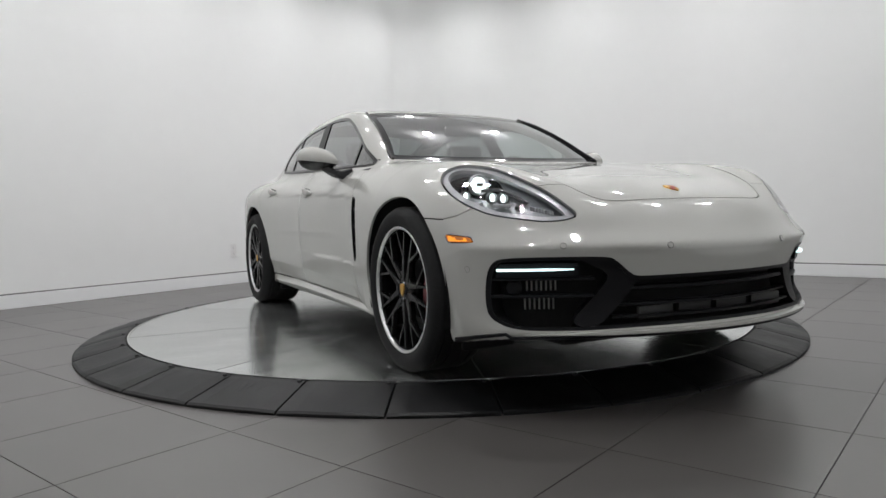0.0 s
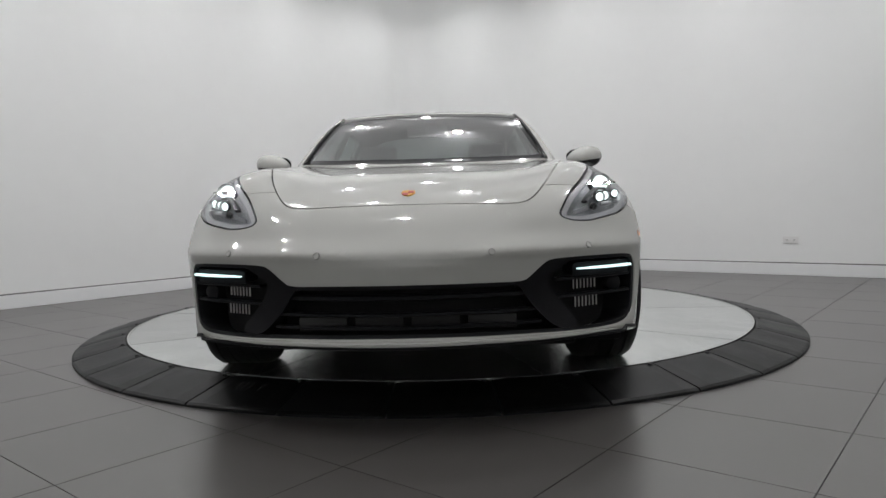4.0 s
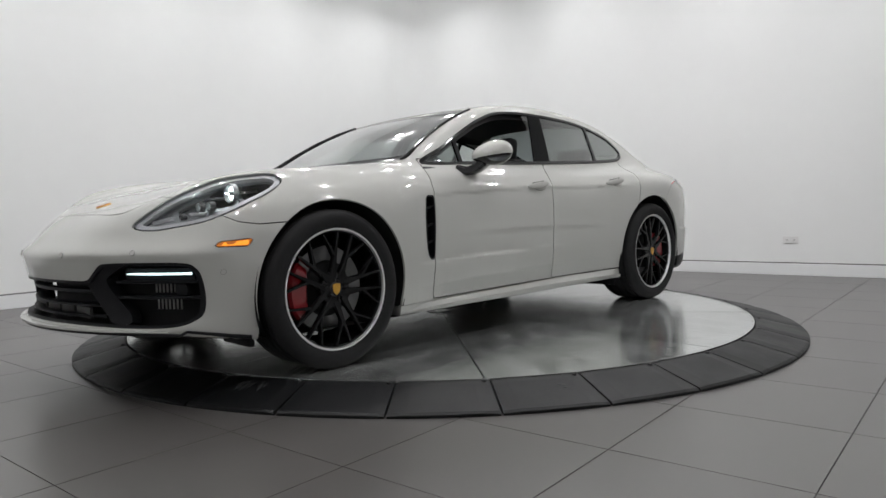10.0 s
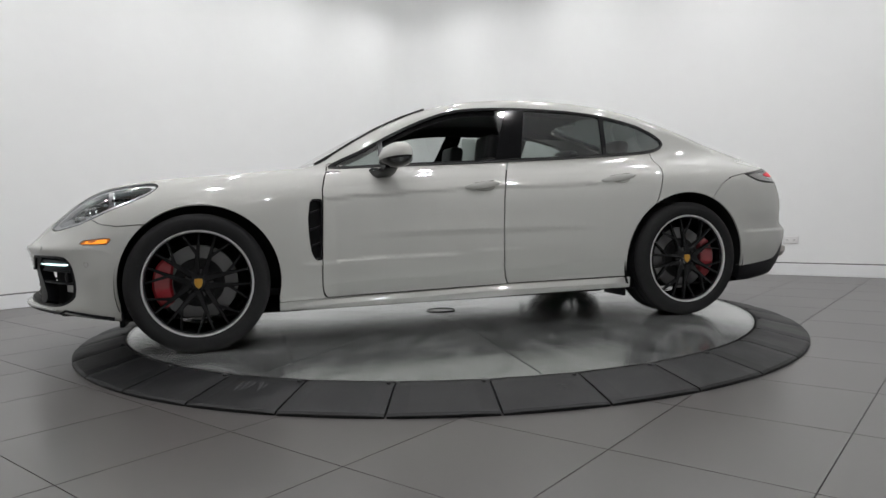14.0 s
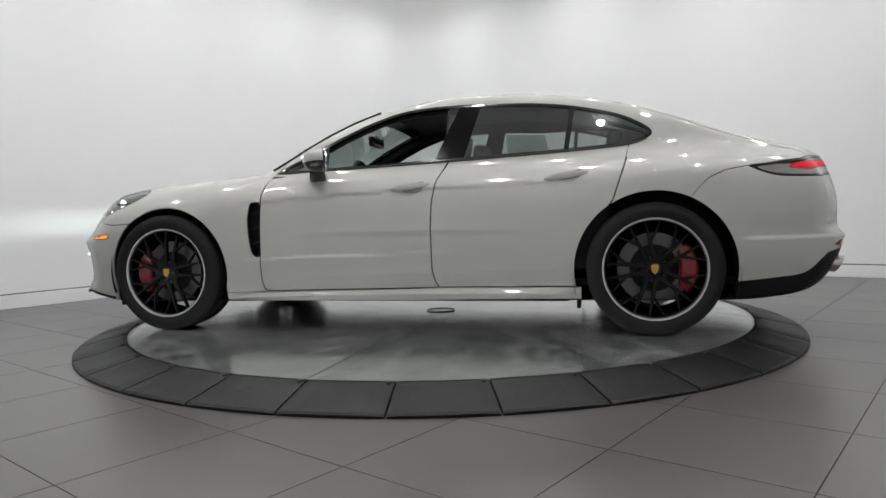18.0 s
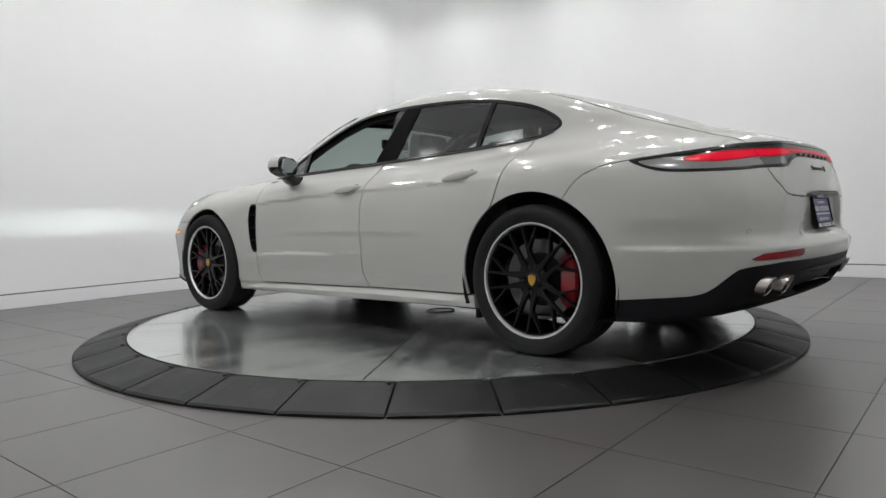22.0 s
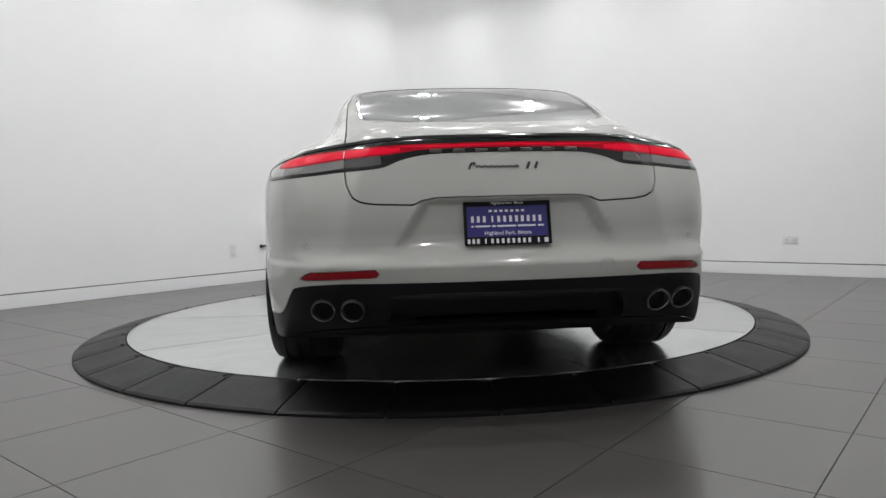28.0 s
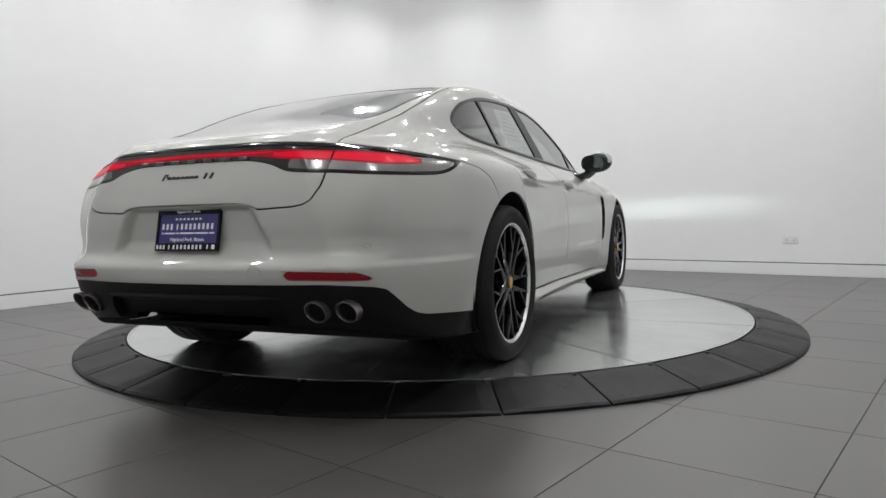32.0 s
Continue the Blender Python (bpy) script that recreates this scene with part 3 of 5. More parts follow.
def rounded(points, steps=8, closed=True):
    """A smooth line through 2D points."""
    p = np.array(points, float)
    out = []
    count = len(p) if closed else len(p) - 1
    for i in range(count):
        if closed:
            a, b, c, d = p[i - 1], p[i], p[(i + 1) % len(p)], p[(i + 2) % len(p)]
        else:
            a, b, c, d = p[max(i - 1, 0)], p[i], p[i + 1], p[min(i + 2, len(p) - 1)]
        for t in np.linspace(0, 1, steps, endpoint=False):
            out.append(0.5 * (2 * b + (c - a) * t + (2 * a - 5 * b + 4 * c - d) * t * t + (3 * b - a - 3 * c + d) * t ** 3))
    if not closed:
        out.append(p[-1])
    return np.array(out)


def poly_field(q, poly):
    """Signed distance of 2D points to a closed line, below 0 inside."""
    best, odd = np.full(len(q), 9.0), np.zeros(len(q), bool)
    for a, b in zip(poly, np.roll(poly, -1, 0)):
        d = b - a
        t = np.clip(((q - a) @ d) / max(d @ d, 1e-12), 0, 1)
        best = np.minimum(best, np.hypot(*(q - a - t[:, None] * d).T))
        cross = (a[1] > q[:, 1]) != (b[1] > q[:, 1])
        with np.errstate(divide="ignore", invalid="ignore"):
            odd ^= cross & (q[:, 0] < a[0] + (q[:, 1] - a[1]) * d[0] / np.where(d[1] == 0, 1e-12, d[1]))
    return np.where(odd, -best, best)


def outline(points, axes, where, smooth=True, steps=8):
    """A field for split(): a closed line seen along one axis, on that side of the car where `where` holds."""
    poly = rounded(points, steps) if smooth else np.array(points, float)

    def field(shell):
        ok = where(shell.v, shell.n)
        g = np.full(len(shell.v), 1.0)
        if ok.any():
            g[ok] = poly_field(np.stack([axes[0](shell.v[ok]), axes[1](shell.v[ok])], 1), poly)
        return g
    return field


def grown(field, d):
    return lambda shell: field(shell) - d


def panel(shell, field, gap=0.0025):
    """Cut a panel out with a joint round it. Gives (panel, rest)."""
    a, rest = split(shell, grown(field, gap))
    inner, _ = split(a, grown(field, -gap))
    return inner, rest
# ---- the car ----
car = thing("car", "chalk grey four-door sports saloon with black wheels and lit headlamps", "car")


def shell_mesh(name, shell, mat, depth=0.012, face=True):
    """A panel mesh that keeps the skin's own normals, with a folded edge of that depth."""
    v, n = list(map(tuple, shell.v)), list(map(tuple, shell.n))
    f = list(shell.f) if face else []
    if depth:
        seen = {}
        for face in shell.f:
            for i, j in zip(face, face[1:] + face[:1]):
                seen[(i, j)] = seen.get((i, j), 0) + 1
        for (i, j) in [e for e in seen if (e[1], e[0]) not in seen]:
            a, b, na, nb = shell.v[i], shell.v[j], shell.n[i], shell.n[j]
            out = np.cross(b - a, na)
            size = np.linalg.norm(out)
            if size < 1e-9:
                continue
            k = len(v)
            v += [tuple(a), tuple(b), tuple(b - nb * depth), tuple(a - na * depth)]
            n += [tuple(out / size)] * 4
            f.append((k + 1, k, k + 3, k + 2))
    me = mesh_of(name, v, f, mat, True)
    me.normals_split_custom_set_from_vertices(n)
    return me


def panel_part(name, shell, mat, parent, label="", depth=0.012, inset=0.0):
    if not shell.f:
        return None
    s = shell.shifted(inset) if inset else shell
    return part(name, shell_mesh(name, s, mat, depth), mat, parent, label)


def X(v):
    return v[:, 0]


def Y(v):
    return v[:, 1]


def Z(v):
    return v[:, 2]


def A(v):
    return np.abs(v[:, 1])


def on_side(s, lo=-9.0, hi=9.0, low=0.3):
    return lambda v, n: (v[:, 1] * s > low) & (v[:, 0] > lo) & (v[:, 0] < hi)


def slope(v, n):
    return v


SIDES = ((1, "left"), (-1, "right"))
shell = body_shell()

# underside
under_skin, shell = split(shell, lambda s: np.maximum(s.n[:, 2] + 0.7, s.v[:, 2] - under(s.v[:, 0]) - 0.03))
panel_part("underbody", under_skin, LINER, car, "black plastic underbody", 0)


# wheel arches
def arch_field(x0, r, up=0.010):
    def field(s):
        dx, dz = s.v[:, 0] - x0, s.v[:, 2] - HUB_Z - up
        ring = np.hypot(dx, dz) - r
        legs = np.maximum(np.abs(dx) - (r - 0.012), dz)
        return np.where((np.abs(s.v[:, 1]) > 0.5), np.minimum(ring, legs), 1.0)
    return field


for x0, r in ((AXLE - 0.014, 0.406), (-AXLE, 0.428)):
    _, shell = split(shell, arch_field(x0, r, 0.010 if x0 > 0 else 0.001))

# side windows, with their black surround
DLO = [(0.765, 0.962), (0.34, 0.973), (-0.2, 0.991), (-0.88, 1.02), (-1.32, 1.05), (-1.455, 1.085), (-1.487, 1.13), (-1.41, 1.192), (-1.245, 1.258),
       (-0.905, 1.322), (-0.42, 1.345), (-0.07, 1.328), (0.14, 1.273), (0.35, 1.183), (0.56, 1.075)]
side_glass = {}
for s, side in SIDES:
    dlo = outline(DLO, (X, Z), on_side(s))
    hole, shell = split(shell, dlo)
    trim, hole = split(hole, lambda q, dlo=dlo: -dlo(q) - 0.016)
    panel_part("window_surround", trim, GLOSS, car, "gloss black window surround", 0.02)

    def between(x0, x1, z0=0.98, z1=1.33, lean=0.11):
        """A slanted band between two pillar lines, given at the belt."""
        return lambda q: np.maximum(x0 - (q.v[:, 0] + (q.v[:, 2] - z0) / (z1 - z0) * lean), (q.v[:, 0] + (q.v[:, 2] - z0) / (z1 - z0) * lean) - x1)
    def b_pillar(q, half=0):
        k = (q.v[:, 2] - 1.0) / 0.33
        return np.maximum(-0.41 - 0.09 * k - q.v[:, 0], q.v[:, 0] + 0.238 + 0.135 * k)
    pillar, hole = split(hole, b_pillar)
    _, pillar = split(pillar, lambda q: np.abs(q.v[:, 0] + 0.318 + 0.115 * (q.v[:, 2] - 1.0) / 0.33) - 0.0025)
    front_half, rear_half = split(pillar, lambda q: -0.318 - 0.115 * (q.v[:, 2] - 1.0) / 0.33 - q.v[:, 0])
    panel_part("door_pillar", front_half, PILLAR, car, "gloss black door pillar", 0.01, 0.001)
    panel_part("door_pillar", rear_half, PILLAR, car, "gloss black door pillar", 0.01, 0.001)
    pillar, hole = split(hole, between(-1.014, -0.986, lean=0.05))
    panel_part("window_divider", pillar, GLOSS, car, "black window divider", 0.02)
    pillar, hole = split(hole, lambda q: np.abs(q.v[:, 0] - 0.455 - 0.0 * q.v[:, 2]) - 0.014)
    panel_part("mirror_triangle_bar", pillar, GLOSS, car, "black quarter window bar", 0.02)
    for name, field in (("front_quarter_glass", lambda q: 0.46 - q.v[:, 0]), ("front_door_glass", lambda q: -0.3 - q.v[:, 0]),
                        ("rear_door_glass", lambda q: -1.0 - q.v[:, 0] - 0.14 * (q.v[:, 2] - 0.98)), ("rear_quarter_glass", lambda q: q.v[:, 0] - 9)):
        pane, hole = split(hole, field)
        side_glass[name, s] = pane
        if name == "front_door_glass" and s == 1:
            continue                                  # the driver's window is wound down
        ob = panel_part(name, pane, GLASS, car, "tinted side glass", 0, 0.006)

# windscreen, rear screen, roof glass
screen = outline([(0, 1.352), (0.30, 1.347), (0.50, 1.335), (0.565, 1.318), (0.60, 1.25), (0.655, 1.10), (0.695, 1.005), (0.66, 0.985), (0.4, 0.972), (0, 0.966),
                  (-0.4, 0.972), (-0.66, 0.985), (-0.695, 1.005), (-0.655, 1.10), (-0.60, 1.25), (-0.565, 1.318), (-0.50, 1.335), (-0.30, 1.347)],
                 (Y, Z), lambda v, n: (v[:, 0] > 0.0) & (v[:, 0] < 1.1) & (n[:, 0] > 0.05))
hole, shell = split(shell, screen)
trim, hole = split(hole, lambda q: -screen(q) - 0.032)
panel_part("windscreen_surround", trim, GLOSS, car, "black ceramic windscreen border", 0.015, 0.002)
panel_part("windscreen", hole, SCREEN, car, "sloping tinted windscreen", 0, 0.003)
for s, side in SIDES:
    pts = settle(np.array([(x, y * s, z) for x, y, z in ((0.84, 0.693, 1.0), (0.74, 0.675, 1.05), (0.62, 0.652, 1.11), (0.47, 0.622, 1.19), (0.30, 0.594, 1.26), (0.14, 0.566, 1.316))]), 12)
    pts = pts + skin_normal(pts) * 0.004
    part("screen_edge_strip", bar(pts, 0.007, 0.008, up=(0.5, 0, 0.85)), GLOSS, car, "raised black strip beside the windscreen")
BACKLIGHT = [(-1.15, 0), (-1.165, 0.30), (-1.23, 0.475), (-1.40, 0.545), (-1.78, 0.54), (-2.02, 0.51), (-2.13, 0.43), (-2.21, 0.22), (-2.235, 0)]
rear_screen = outline(BACKLIGHT + [(x, -y) for x, y in BACKLIGHT[-2:0:-1]], (X, Y), lambda v, n: (v[:, 2] > 0.98) & (n[:, 2] > 0.3))
hole, shell = split(shell, rear_screen)
trim, hole = split(hole, lambda q: -rear_screen(q) - 0.02)
panel_part("rear_screen_surround", trim, GLOSS, car, "black rear screen border", 0.015, 0.002)
panel_part("rear_screen", hole, REAR_GLASS, car, "sloping tinted rear screen", 0, 0.003)
hole, shell = panel(shell, outline([(0.0, 0.45), (0.03, 0), (0.0, -0.45), (-0.06, -0.50), (-0.5, -0.52), (-0.86, -0.50), (-0.93, -0.44), (-0.95, 0), (-0.93, 0.44), (-0.86, 0.50), (-0.5, 0.52), (-0.06, 0.50)],
                            (X, Y), lambda v, n: (v[:, 2] > 1.3) & (n[:, 2] > 0.5)))
panel_part("roof_glass", hole, GLOSS, car, "dark panoramic roof glass")

# underside: flat trays between the axles and at both ends
for lo, hi, label in (((-1.02, -0.68, 0.150), (1.00, 0.68, 0.21), "flat black underbody tray"), ((1.92, -0.62, 0.190), (2.20, 0.62, 0.245), "black tray under the nose"),
                      ((-2.0, -0.50, 0.172), (-1.02, 0.50, 0.24), "black rear tray")):
    part("underbody_tray", box(lo, hi, 0.025, 3), LINER, car, label)

# front: headlamps, marker lamps, lower intake
E1, E2 = Vector((-0.64, 0.77, 0)), Vector((-0.46, -0.38, 0.80))


def lamp_axes(s):
    return (lambda v: v @ np.array([E1.x, E1.y * s, E1.z]), lambda v: v @ np.array([E2.x, E2.y * s, E2.z]))


LAMP3D = [(2.222, 0.566, 0.680), (2.218, 0.600, 0.661), (2.188, 0.655, 0.654), (2.150, 0.710, 0.658), (2.050, 0.815, 0.680), (1.950, 0.870, 0.720), (1.850, 0.885, 0.765), (1.740, 0.866, 0.815),
          (1.680, 0.834, 0.850), (1.665, 0.795, 0.876), (1.70, 0.755, 0.890), (1.80, 0.735, 0.882), (1.92, 0.715, 0.857), (2.03, 0.670, 0.812), (2.11, 0.620, 0.767), (2.178, 0.582, 0.715)]
lamps = {}
for s, side in SIDES:
    ax = lamp_axes(s)
    pts = np.array([(x, y * s, z) for x, y, z in LAMP3D])
    field = outline(list(zip(ax[0](pts), ax[1](pts))), ax, on_side(s, 1.6, 2.4))
    lens, shell = panel(shell, field, 0.003)
    lamps[s] = (lens, field)
    mark = outline([(2.035, 0.581), (2.012, 0.603), (1.885, 0.612), (1.879, 0.608), (1.895, 0.583), (1.905, 0.579)], (X, Z), on_side(s, 1.8, 2.2), smooth=False)
    lens, shell = panel(shell, mark, 0.0015)
    core_lens, rim_lens = split(lens, grown(mark, -0.006))
    marker = panel_part("side_marker", rim_lens, AMBER_DARK, car, "amber side marker lamp", 0.01, 0.001)
    panel_part("marker_core", core_lens, AMBER, marker, "bright amber core", 0.004, 0.0015)

MOUTH = [(0, 0.452), (0.25, 0.451), (0.395, 0.45), (0.43, 0.462), (0.485, 0.508), (0.53, 0.523), (0.70, 0.526), (0.825, 0.522), (0.855, 0.50), (0.864, 0.45), (0.862, 0.35), (0.845, 0.295),
         (0.78, 0.264), (0.60, 0.260), (0.42, 0.266), (0.2, 0.27), (0, 0.272)]
mouth = outline(MOUTH + [(-y, z) for y, z in MOUTH[-2:0:-1]], (Y, Z), lambda v, n: (v[:, 0] > 1.98) & (n[:, 0] > 0.2), steps=5)
intake, shell = split(shell, mouth)

# rear: light strip, reflectors, lower valance
def wrap(v):
    """Distance out from the middle of the tail, round the corner and along the flank."""
    return np.sign(v[:, 1]) * (np.abs(v[:, 1]) + 0.6 * np.clip(v[:, 0] + 2.45, 0, 1))


STRIP = [(0, 0.973), (0.30, 0.972), (0.57, 0.962), (0.70, 0.955), (0.84, 0.940), (0.98, 0.926), (1.10, 0.912), (1.195, 0.8995), (1.185, 0.884), (1.15, 0.862), (1.10, 0.845), (1.03, 0.838), (0.90, 0.836),
         (0.76, 0.840), (0.61, 0.849), (0.50, 0.852), (0.43, 0.861), (0.38, 0.882), (0.31, 0.899), (0.22, 0.9065), (0, 0.908)]
strip = outline(STRIP + [(-y, z) for y, z in STRIP[-2:0:-1]], (wrap, Z), lambda v, n: (v[:, 0] < -1.9), steps=4)
tail_lamp, shell = panel(shell, strip, 0.0015)


def valance_line(v):
    return np.interp(-v[:, 0], [1.85, 1.9, 2.06, 2.2, 2.25, 2.29, 2.33, 2.37, 2.41, 2.5], [0.288, 0.293, 0.307, 0.319, 0.332, 0.358, 0.395, 0.430, 0.441, 0.4545])


valance, shell = split(shell, lambda q: np.where(q.v[:, 0] < -1.8, q.v[:, 2] - valance_line(q.v), 1.0))
CENTRE = [(0.0, 0.407), (0.36, 0.402), (0.405, 0.388), (0.425, 0.35), (0.43, 0.31), (0.42, 0.296), (0.0, 0.292)]
centre, valance = split(valance, outline(CENTRE + [(-y, z) for y, z in CENTRE[-2:0:-1]], (Y, Z), lambda v, n: (v[:, 0] < -2.1) & (n[:, 2] > -0.8), smooth=False))
rear_valance = panel_part("rear_valance", valance, SATIN, car, "satin black lower rear valance", 0.045, 0.003)
panel_part("diffuser_panel", centre, SATIN, rear_valance, "recessed satin black diffuser panel", 0.01, 0.038)
for s, side in SIDES:
    refl = outline([(0.752, 0.464), (0.73, 0.483), (0.70, 0.494), (0.445, 0.5035), (0.472, 0.472)], (lambda v, s=s: v[:, 1] * s, Z), lambda v, n: v[:, 0] < -2.2, smooth=False)
    lens, shell = panel(shell, refl, 0.0015)
    panel_part("rear_reflector", lens, RED_LENS, car, "red rear reflector", 0.01, 0.002)

def side_skirt(s):
    """A sill trim along the doors that swells outwards to a ridge before the rear wheel."""
    bm, rows = bmesh.new(), []
    for x in np.linspace(1.055, -1.085, 44):
        t = (1.055 - x) / 2.14
        top = np.interp(-x, [-1.06, -0.82, 0.265, 1.04], [0.230, 0.234, 0.258, 0.264]) - 0.004
        low = np.interp(-x, [-1.06, 0.1, 1.04], [0.176, 0.178, 0.190])
        base = plan(x) + flank(0.25) - 0.024
        swell = (0.016 + 0.020 * t) * float(ease((1.0 - t) / 0.10)) * float(ease(t / 0.06 + 0.25))
        mid = top - 0.022 - 0.012 * t
        rows.append([bm.verts.new((x, y * s, z)) for y, z in ((base - 0.05, top), (base + 0.002, top), (base + 0.004 + swell * 0.35, top - 0.008), (base + swell, mid), (base + swell * 0.9 - 0.001, mid - 0.008),
                                                              (base + swell * 0.35 - 0.008, low + 0.006), (base - 0.022, low), (base - 0.08, low))])
    for p, q in zip(rows, rows[1:]):
        for i in range(8):
            bm.faces.new((p[i], p[(i + 1) % 8], q[(i + 1) % 8], q[i]))
    bm.faces.new(rows[0])
    bm.faces.new(rows[-1])
    return bm


# panels: bonnet, doors, sills, boot lid, bumpers
BONNET = [(2.243, 0), (2.24, 0.25), (2.221, 0.40), (2.165, 0.476), (2.01, 0.549), (1.80, 0.61), (1.55, 0.665), (1.2, 0.70), (0.95, 0.705), (0.87, 0.69), (0.90, 0.60), (0.965, 0.35), (0.985, 0)]
bonnet_panel, shell = panel(shell, outline(BONNET + [(x, -y) for x, y in BONNET[-2:0:-1]], (X, Y), lambda v, n: (v[:, 2] > 0.68) & (v[:, 0] > 0.7), steps=5))
panel_part("bonnet", bonnet_panel, PAINT, car)
LID = [(0.57, 0.99), (0.571, 0.84), (0.566, 0.80), (0.545, 0.755), (0.515, 0.737), (0.47, 0.7295), (0.335, 0.7235), (0.30, 0.738), (0.25, 0.7465), (0.12, 0.7475), (0, 0.7475)]
lid = outline([(0, 1.35), (0.56, 1.33), (0.585, 1.2), (0.58, 1.1)] + LID + [(-y, z) for y, z in LID[-2::-1]] + [(-0.58, 1.1), (-0.585, 1.2), (-0.56, 1.33)], (Y, Z), lambda v, n: v[:, 0] < -1.12, smooth=False)
lid_panel, shell = panel(shell, lid, 0.003)
panel_part("tailgate", lid_panel, PAINT, car)
for s, side in SIDES:
    ok = on_side(s, -2.0, 1.2, 0.55)
    vent = outline([(0.824, 0.786), (0.875, 0.788), (0.892, 0.775), (0.905, 0.68), (0.902, 0.58), (0.892, 0.50), (0.876, 0.462), (0.86, 0.452), (0.832, 0.452), (0.826, 0.60)], (X, Z), ok, smooth=False)
    slot, shell = split(shell, vent)
    rim, slot = split(slot, lambda q, vent=vent: -vent(q) - 0.007)
    panel_part("wing_vent_frame", rim, SATIN, car, "satin black air vent behind the front wheel", 0.05)
    panel_part("wing_vent_back", slot, LINER, car, "", 0, 0.045)
    front_door = outline([(0.77, 0.99), (0.779, 0.95), (0.800, 0.905), (0.818, 0.84), (0.826, 0.64), (0.833, 0.42), (0.834, 0.31), (0.826, 0.262), (0.808, 0.2415), (0.3, 0.2475), (-0.255, 0.2565), (-0.268, 0.259),
                          (-0.250, 0.30), (-0.238, 0.36), (-0.236, 0.6), (-0.245, 0.76), (-0.267, 0.876), (-0.33, 1.01)], (X, Z), ok, smooth=False)
    door, shell = panel(shell, front_door, 0.0036)
    fd = panel_part("front_door", door, PAINT, car)
    rear_door = outline([(-0.335, 1.01), (-0.267, 0.876), (-0.245, 0.76), (-0.236, 0.6), (-0.238, 0.36), (-0.250, 0.30), (-0.268, 0.259), (-0.7, 0.261), (-1.2, 0.267), (-1.22, 0.68), (-1.262, 0.745),
                         (-1.30, 0.86), (-1.335, 0.96), (-1.36, 1.06)], (X, Z), ok, smooth=False)
    door, shell = panel(shell, rear_door, 0.0036)
    rd = panel_part("rear_door", door, PAINT, car)
    sill, shell = panel(shell, lambda q, s=s: np.where((q.v[:, 1] * s > 0.5) & (np.abs(q.v[:, 0]) < 1.3), np.maximum(q.v[:, 2] - 0.2475 + 0.012 * q.v[:, 0], np.abs(q.v[:, 0]) - 1.25), 1.0), 0.002)
    panel_part("sill_web", sill, PAINT, car, "painted lower sill", 0.02, 0.004)
    part("side_skirt", side_skirt(s), PAINT, car, "painted sill skirt, flared towards the rear wheel", angle=28)
rear_bumper, shell = panel(shell, lambda q: np.where(q.v[:, 0] < -1.55, np.maximum(q.v[:, 2] - np.interp(-q.v[:, 0], [1.55, 1.668, 1.70, 1.75, 1.83, 1.94, 2.0, 2.2], [0.62, 0.752, 0.795, 0.842, 0.879, 0.898, 0.900, 0.900]), -1), 1.0))
panel_part("rear_bumper", rear_bumper, PAINT, car)
front_bumper, shell = panel(shell, lambda q: np.where((q.v[:, 0] > 1.5), np.maximum(q.v[:, 2] - np.interp(q.v[:, 0], [1.7, 1.85, 1.93, 1.99, 2.1, 2.15, 2.3], [0.675, 0.668, 0.680, 0.715, 0.80, 0.95, 0.95]), -1), 1.0))
panel_part("front_bumper", front_bumper, PAINT, car)
panel_part("body_frame", shell, PAINT, car, "painted wings, pillars and roof")

# dark liner behind the joints
core = body_shell(0.045)
for x0, r in ((AXLE - 0.014, 0.444), (-AXLE, 0.46)):
    _, core = split(core, arch_field(x0, r))
for s, side in SIDES:
    _, core = split(core, grown(outline(DLO, (X, Z), on_side(s)), 0.0))
_, core = split(core, grown(screen, 0.0))
_, core = split(core, grown(rear_screen, 0.0))
_, core = split(core, grown(mouth, 0.012))
_, core = split(core, lambda q: 0.05 - q.v[:, 2] + under(q.v[:, 0]) - 1.0)
panel_part("body_liner", core, LINER, car, "black inner liner", 0, 0.022)


# wheel wells
def well(x0, r, s):
    bm = bmesh.new()
    rings = []
    for y in (0.60, 0.93):
        ring = [bm.verts.new((x0 + (r + 0.012) * math.cos(a), y * s, HUB_Z + (0.010 if x0 > 0 else 0.001) + (r + 0.012) * math.sin(a))) for a in np.linspace(radians(-18), radians(198), 40)]
        rings.append(ring)
    for i in range(39):
        bm.faces.new((rings[0][i], rings[0][i + 1], rings[1][i + 1], rings[1][i]))
    bm.faces.new(rings[0])
    return bm


for s, side in SIDES:
    for x0, r in ((AXLE - 0.014, 0.406), (-AXLE, 0.428)):
        part("wheel_arch_liner", well(x0, r, s), LINER, car, "black wheel arch liner")


# ---- wheels ----
def tyre_profile(r, rim_r, half):
    pts = [(rim_r, -half * 0.86), (rim_r + 0.012, -half * 0.93), (rim_r + 0.04, -half * 1.0), (r - 0.03, -half * 0.98), (r - 0.012, -half * 0.90), (r - 0.003, -half * 0.78)]
    for g in (-0.55, -0.2, 0.2, 0.55):
        pts += [(r, -half * 0.76 if g == -0.55 else half * (g - 0.17)), (r, half * (g - 0.03)), (r - 0.007, half * (g - 0.028)), (r - 0.007, half * (g + 0.028)), (r, half * (g + 0.03))]
    pts += [(r, half * 0.76)] + [(a, -b) for a, b in reversed(pts[:6])]
    return pts + [(rim_r - 0.012, half * 0.80), (rim_r - 0.012, -half * 0.80)]


